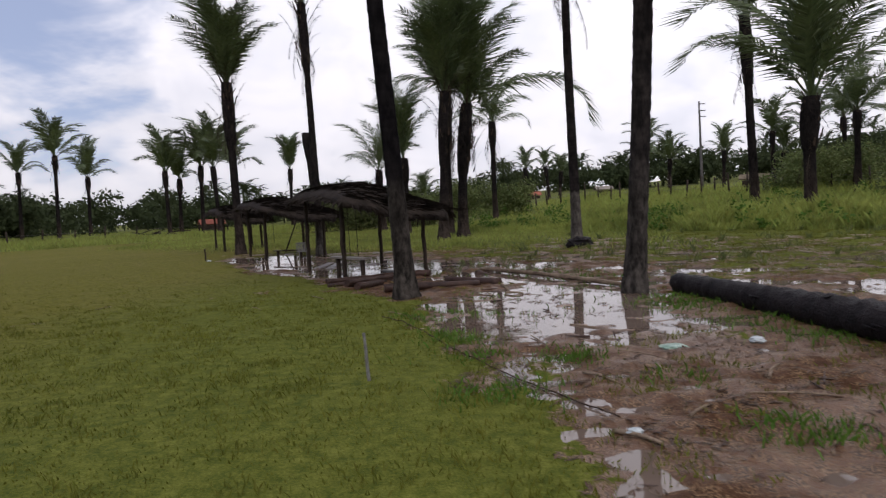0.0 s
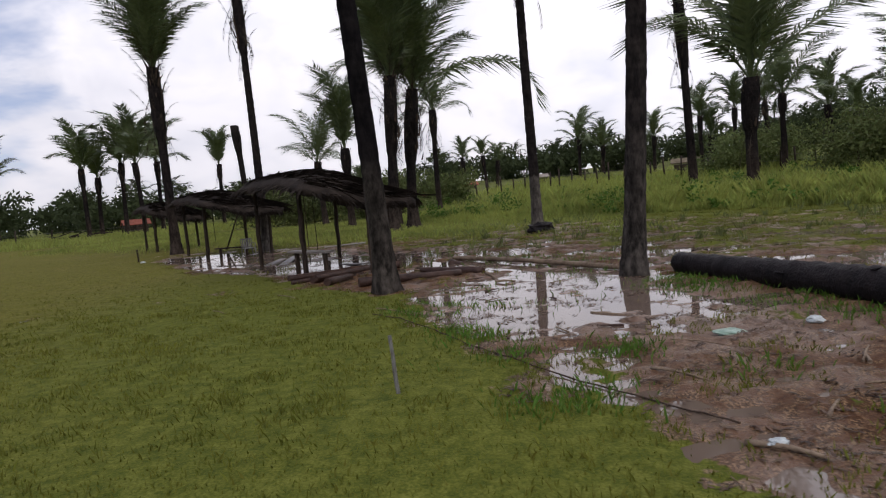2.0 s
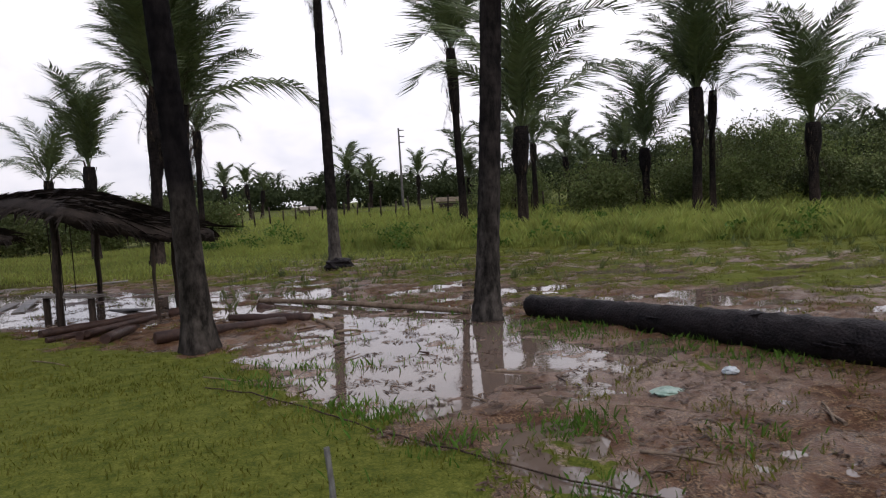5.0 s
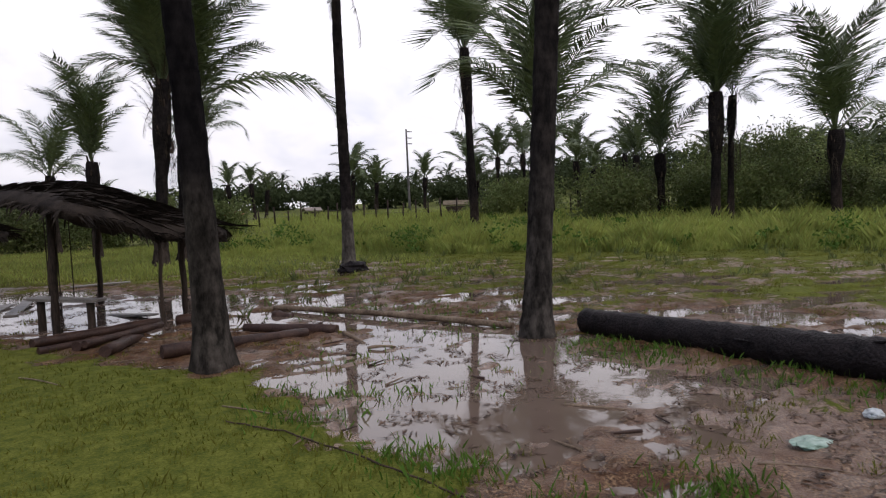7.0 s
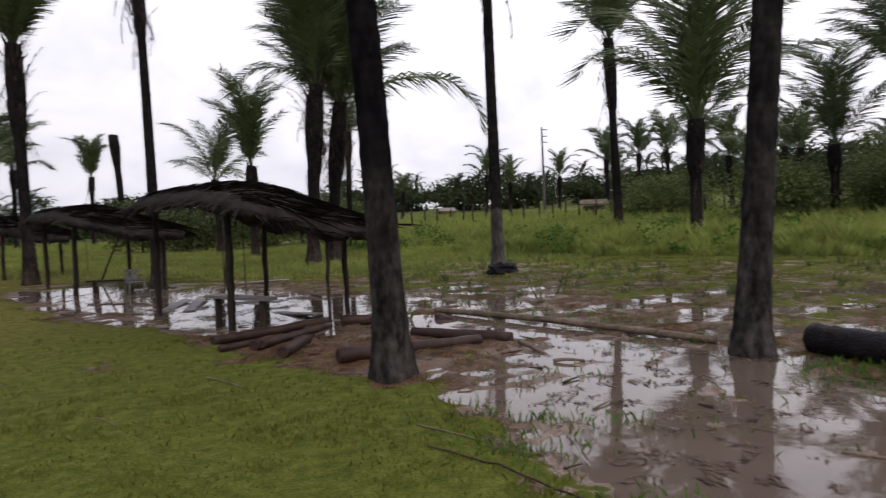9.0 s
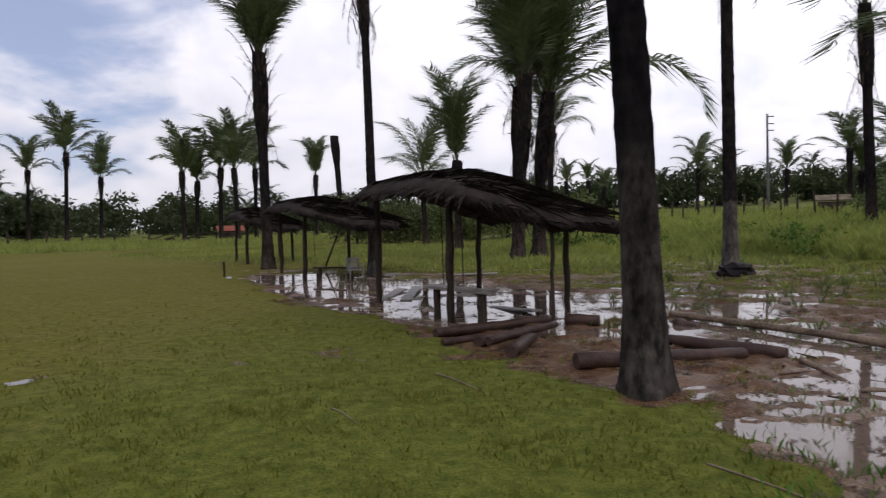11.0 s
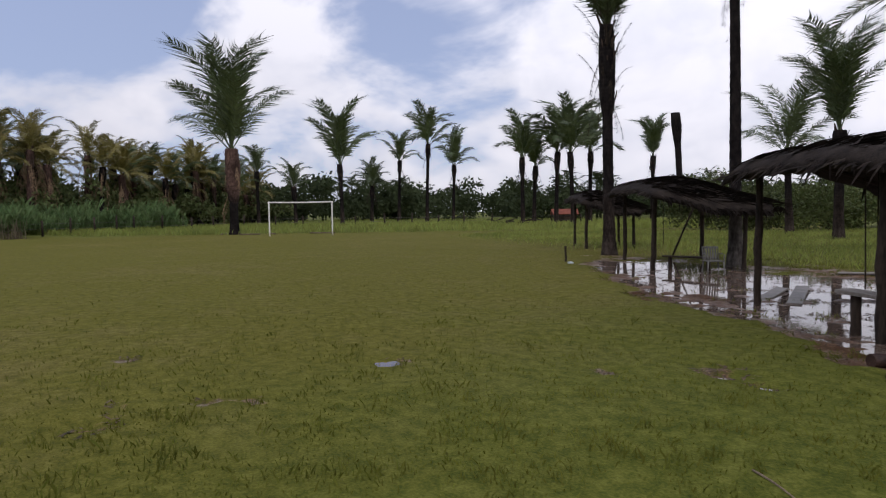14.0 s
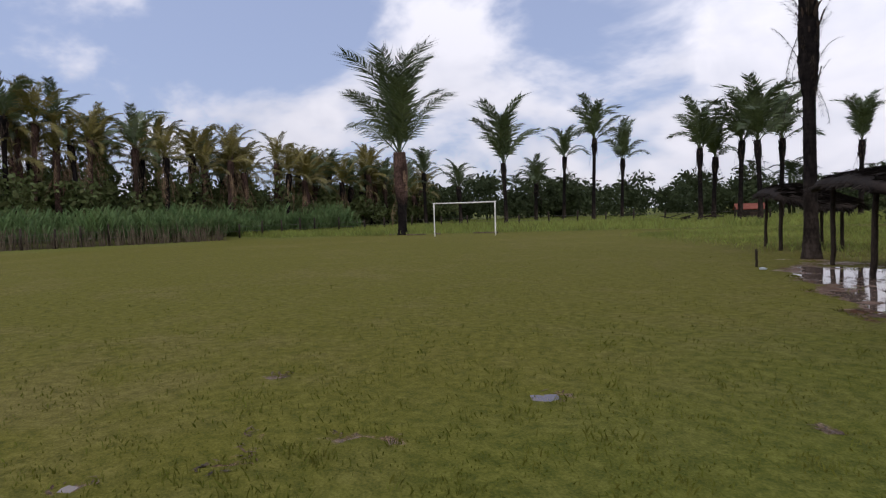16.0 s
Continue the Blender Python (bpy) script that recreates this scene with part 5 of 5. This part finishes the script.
hut(-31.3, 59.2, 1.9, 1.9, 0.9, M_TILE, "tiny hut with a bright red roof in the grass", 35)
hut(21.5, 61.0, 2.0, 1.8, 0.9, M_CANE, "small far shed with a dry thatch roof", -20)
hut(10.0, 80.0, 1.6, 1.6, 0.6, M_RUST, "small far shed with a pale sheet roof", 10)
hut(1.0, 92.0, 2.2, 2.0, 0.5, M_TILE, "far house with a red tiled roof", 10)
hut(-5.0, 95.0, 2.2, 2.0, 0.4, M_TILE, "far house with a red tiled roof", 0)

# ---- litter and sticks on the ground ----
for i, (x0, y0, x1, y1, r_) in enumerate(((1.515, 5.24, 1.785, 4.88, 0.011), (1.54, 7.49, 2.2, 6.93, 0.012), (-0.91, 8.43, -0.33, 7.81, 0.007), (-2.73, 10.3, -2.24, 9.72, 0.008), (2.1, 4.1, 2.3, 4.35, 0.012), (0.9, 10.6, 1.3, 10.3, 0.016), (0.55, 11.1, 0.75, 10.4, 0.03), (0.65, 10.2, 0.95, 10.1, 0.02), (1.6, 3.95, 1.85, 3.7, 0.018), (0.4, 8.9, 0.9, 8.8, 0.008), (2.9, 5.1, 3.1, 5.35, 0.01), (1.9, 6.0, 2.3, 5.7, 0.007), (2.6, 4.6, 3.2, 4.5, 0.008), (-3.3, 9.2, -3.0, 8.9, 0.006))):
    log(x0, y0, x1, y1, r_, r_ * 0.6, M_STICK, "thin wet stick lying on the ground", seed=60 + i, name="stick", category="stick", group="fallen sticks", bow=0.015)


def crumpled(x, y, size, material, name, label, category, seed):
    rnd = random.Random(seed)
    bm = bmesh.new()
    bmesh.ops.create_icosphere(bm, subdivisions=3, radius=1)
    for v in bm.verts:
        v.co *= 1 + 0.35 * noise.noise(v.co * 2.1 + Vector((seed, 0, 0))) + rnd.uniform(-0.06, 0.06)
        v.co.x, v.co.y, v.co.z = v.co.x * size[0], v.co.y * size[1], v.co.z * size[2]
    me = bpy.data.meshes.new(name)
    bm.to_mesh(me)
    bm.free()
    me.materials.append(material)
    ob = new(name, me)
    ob.location = (x, y, max(ground_z(x, y), -0.035) + size[2] * 0.7)
    return tagged(ob, label, category)


crumpled(2.43, 6.1, (0.13, 0.09, 0.025), M_BAGGREEN, "plastic_bag", "flattened pale green plastic bag in the mud", "plastic bag", 1)
crumpled(3.25, 6.3, (0.07, 0.05, 0.035), M_BAG, "plastic_scrap", "crumpled whitish plastic scrap on the mud", "litter", 2)
crumpled(1.72, 3.86, (0.05, 0.03, 0.025), M_BAG, "plastic_scrap", "small pale plastic scrap on the mud", "litter", 3)
crumpled(-9.95, 19.9, (0.08, 0.05, 0.03), M_BAG, "plastic_scrap", "small white plastic scrap on the lawn", "litter", 4)
# root mass of the two-tone palm
crumpled(2.62, 20.45, (0.42, 0.34, 0.2), M_CHAR, "root_mound", "dark mound of roots round a palm's foot", "roots", 6)
# rotting leaf bits on mud and water
bx_, by_, r = scatter(170000, -9, 9, 2.0, 20, 51)
keep = (mud_at(bx_, by_) > 0.3) & (FIELD2(bx_, by_, 1.2) + 1.2 * FIELD(bx_, by_, 0.35) > 0.15 + 0.5 * (ground_at(bx_, by_) < -0.02))
bx_, by_ = bx_[keep], by_[keep]
nb = len(bx_)
ang, ln, wd = r.uniform(0, 6.283, nb), r.uniform(0.01, 0.06, nb) * (1 + 0.8 * (r.rand(nb) < 0.12)), r.uniform(0.004, 0.012, nb)
bz = np.maximum(ground_at(bx_, by_), -0.017) + 0.006
c, dd, ss = np.stack([bx_, by_, bz], -1), np.stack([np.cos(ang) * ln, np.sin(ang) * ln, r.uniform(0, 0.012, nb)], -1), np.stack([-np.sin(ang) * wd, np.cos(ang) * wd, 0 * ang], -1)
V = np.stack([c - dd, c + ss, c + dd, c - ss], 1).reshape(-1, 3)
tagged(new("leaf_litter", fast_mesh("leaf_litter", V, np.arange(nb * 4).reshape(-1, 4), M_BITS)), "dark rotting leaf bits on mud and water", "litter", kind="stuff")

# thin dark cable across the mud, and a curved dry stalk on the lawn
cab = [Vector((a, b, max(ground_z(a, b), -0.017) + 0.012)) for a, b in ((-0.9, 8.0), (-0.53, 7.59), (-0.1, 6.95), (0.22, 6.35), (0.55, 5.75), (0.91, 5.26), (1.45, 4.5), (1.73, 4.12))]
pts = [cab[i].lerp(cab[i + 1], k / 6) + Vector((0.01 * math.sin(2 * i + k), 0.01 * math.cos(3 * k), 0)) for i in range(7) for k in range(6)]
o = pts[0].copy()
vs, fs = tube([q - o for q in pts], [0.006] * len(pts), 6, 0.1, 3)
cable = new("cable", small_mesh("cable", vs, fs, M_BOOT))
cable.location = o
tagged(cable, "thin dark cable lying across mud and grass", "cable")


# ---- shelter contents: chair, low bench, cords, leaning props ----
def slat(w, d_, h, name):
    return box(w, d_, h, M_STAKE, name, 0, 0.006)


chair = thing("chair", -6.44, 19.6, ground_z(-6.44, 19.6), "dirty pale grey plastic chair standing in a puddle", "chair", rz=35)
chair.scale = (0.78, 0.78, 0.72)
for lx in (-0.2, 0.2):
    for ly in (-0.2, 0.2):
        vs, fs = tube(line((lx * 1.12, ly * 1.12, -0.02), (lx, ly, 0.40), 4), (0.018, 0.018, 0.02, 0.022), 8)
        part("leg", small_mesh("leg", vs, fs, M_STAKE), chair)
part("seat", box(0.44, 0.44, 0.03, M_STAKE, "seat", 0.41, 0.012), chair)
for lx in (-0.2, 0.2):
    vs, fs = tube(line((lx, 0.2, 0.40), (lx * 1.05, 0.29, 0.80), 5), [0.017] * 5, 8)
    part("back_post", small_mesh("back_post", vs, fs, M_STAKE), chair)
    vs, fs = tube([(lx * 1.05, 0.24, 0.60), (lx * 1.2, 0.05, 0.62), (lx * 1.15, -0.17, 0.60), (lx * 1.05, -0.2, 0.42)], [0.018] * 4, 8)
    part("armrest", small_mesh("armrest", vs, fs, M_STAKE), chair)
for k in range(5):
    part("back_slat", slat(0.05, 0.012, 0.34, "back_slat"), chair, m=pose(-0.14 + 0.07 * k, 0.25, 0.60, -12))
part("top_rail", slat(0.42, 0.02, 0.06, "top_rail"), chair, m=pose(0, 0.29, 0.79, -12))
low = thing("low_bench", -7.1, 20.1, ground_z(-7.1, 20.1), "low dark plank bench on stubs in the water", "bench")
me, a = plank(-0.6, 0.1, 0.6, -0.15, 0.2, 0.035, 0.26, 0.27, "", "seat", 9)
me.materials.clear()
me.materials.append(M_POST)
part("seat", me, low, m=Matrix.Translation(a))
for lx, ly in ((-0.45, 0.07), (0.45, -0.12)):
    vs, fs = tube(line((lx, ly, -0.1), (lx, ly, 0.27), 4), (0.05, 0.05, 0.048, 0.05), 8, 0.06, 3)
    part("leg", small_mesh("leg", vs, fs, M_POST), low)
log(-8.65, 23.4, -8.1, 23.75, 0.03, 0.025, M_POST, "thin pole leaning against the shelter", z0=-0.05, z1=1.55, seed=31, name="leaning_pole", category="pole")
for i, (vx, vy, z0, z1) in enumerate(((-3.2, 14.2, 0.12, 1.85), (-3.05, 14.35, 0.3, 1.85), (-3.3, 14.0, 0.45, 1.85), (-8.0, 20.9, 0.5, 1.75))):
    log(vx + 0.03, vy, vx, vy + 0.02, 0.009, 0.007, M_POST, "thin cord hanging from the thatched roof", z0=z0, z1=z1, seed=40 + i, name="hanging_cord", category="cord", group="cords under the roof")
# dark heap of branches on the meadow
heap = thing("brush_pile", -33.5, 60.5 - 6.5, ground_z(-33.5, 54), "dark heap of cut branches on the meadow", "brush pile")
hr = random.Random(12)
for i in range(26):
    a = hr.uniform(0, 6.283)
    c0 = Vector((hr.uniform(-2.2, 2.2), hr.uniform(-0.8, 0.8), hr.uniform(0.05, 0.5)))
    ln = Vector((math.cos(a) * 0.9, math.sin(a) * 0.5, hr.uniform(-0.1, 0.25)))
    vs, fs = tube(line(c0 - ln, c0 + ln, 5, 0.05, 0.03, i), (0.05, 0.05, 0.045, 0.035, 0.02), 6, 0.15, i)
    part("branch", small_mesh("branch", vs, fs, M_POST), heap)

# broad-leaved weeds in the bank's tall grass, and small sprigs on the wet ground
wb = np.random.RandomState(71)
V, F, k = [], [], 0
for i in range(130):
    u = wb.uniform(0.0, 5.0) if i % 3 else wb.uniform(4.0, 22.0)
    x = wb.uniform(-2, 44)
    y = (24 + u - 0.6 * x) / 0.8
    if y < 16:
        continue
    h = wb.uniform(0.3, 0.75)
    v, q = leaf_cloud(np.array([x, y, ground_z(x, y) + h * 0.7]), np.array([h * 1.5, h * 1.2, h * 0.9]), 90, 0.13, wb)
    V.append(v)
    F.append(q + k)
    k += len(v)
tagged(new("bank_weeds", fast_mesh("bank_weeds", np.concatenate(V), np.concatenate(F), M_WEED)), "leafy weeds growing through the tall grass", "weeds", kind="stuff")
qx = np.repeat(wb.uniform(-1, 19, 210), 14)
qy = np.repeat(wb.uniform(12.5, 25, 210), 14)
qx, qy = qx + wb.normal(0, 0.05, len(qx)), qy + wb.normal(0, 0.05, len(qy))
blades("sprigs", qx, qy, ground_at(qx, qy) - 0.01, wb.uniform(0.06, 0.26, len(qx)), wb.uniform(0.012, 0.03, len(qx)), M_BUSH, "small dark weeds on the wet ground", "weeds", 72, 0.8)

# broken twigs on mud and water round the logs
for i in range(46):
    tr_ = random.Random(300 + i)
    x, y = tr_.uniform(-3.2, 3.0), tr_.uniform(10.2, 13.8)
    if i % 3 == 0:
        x, y = tr_.uniform(-0.2, 3.2), tr_.uniform(4.2, 10.0)
    if float(mud_at(x, y)) < 0.45:
        continue
    a, ln = tr_.uniform(0, 3.14), tr_.uniform(0.08, 0.32)
    zz = max(ground_z(x, y), -0.017) + 0.008
    log(x, y, x + ln * math.cos(a), y + ln * math.sin(a), tr_.uniform(0.006, 0.016), 0.005, M_LOG if i % 2 else M_STICK, "short broken twig lying on wet mud", z0=zz, z1=zz + 0.01, seed=300 + i, name="twig", category="twig", group="broken twigs")
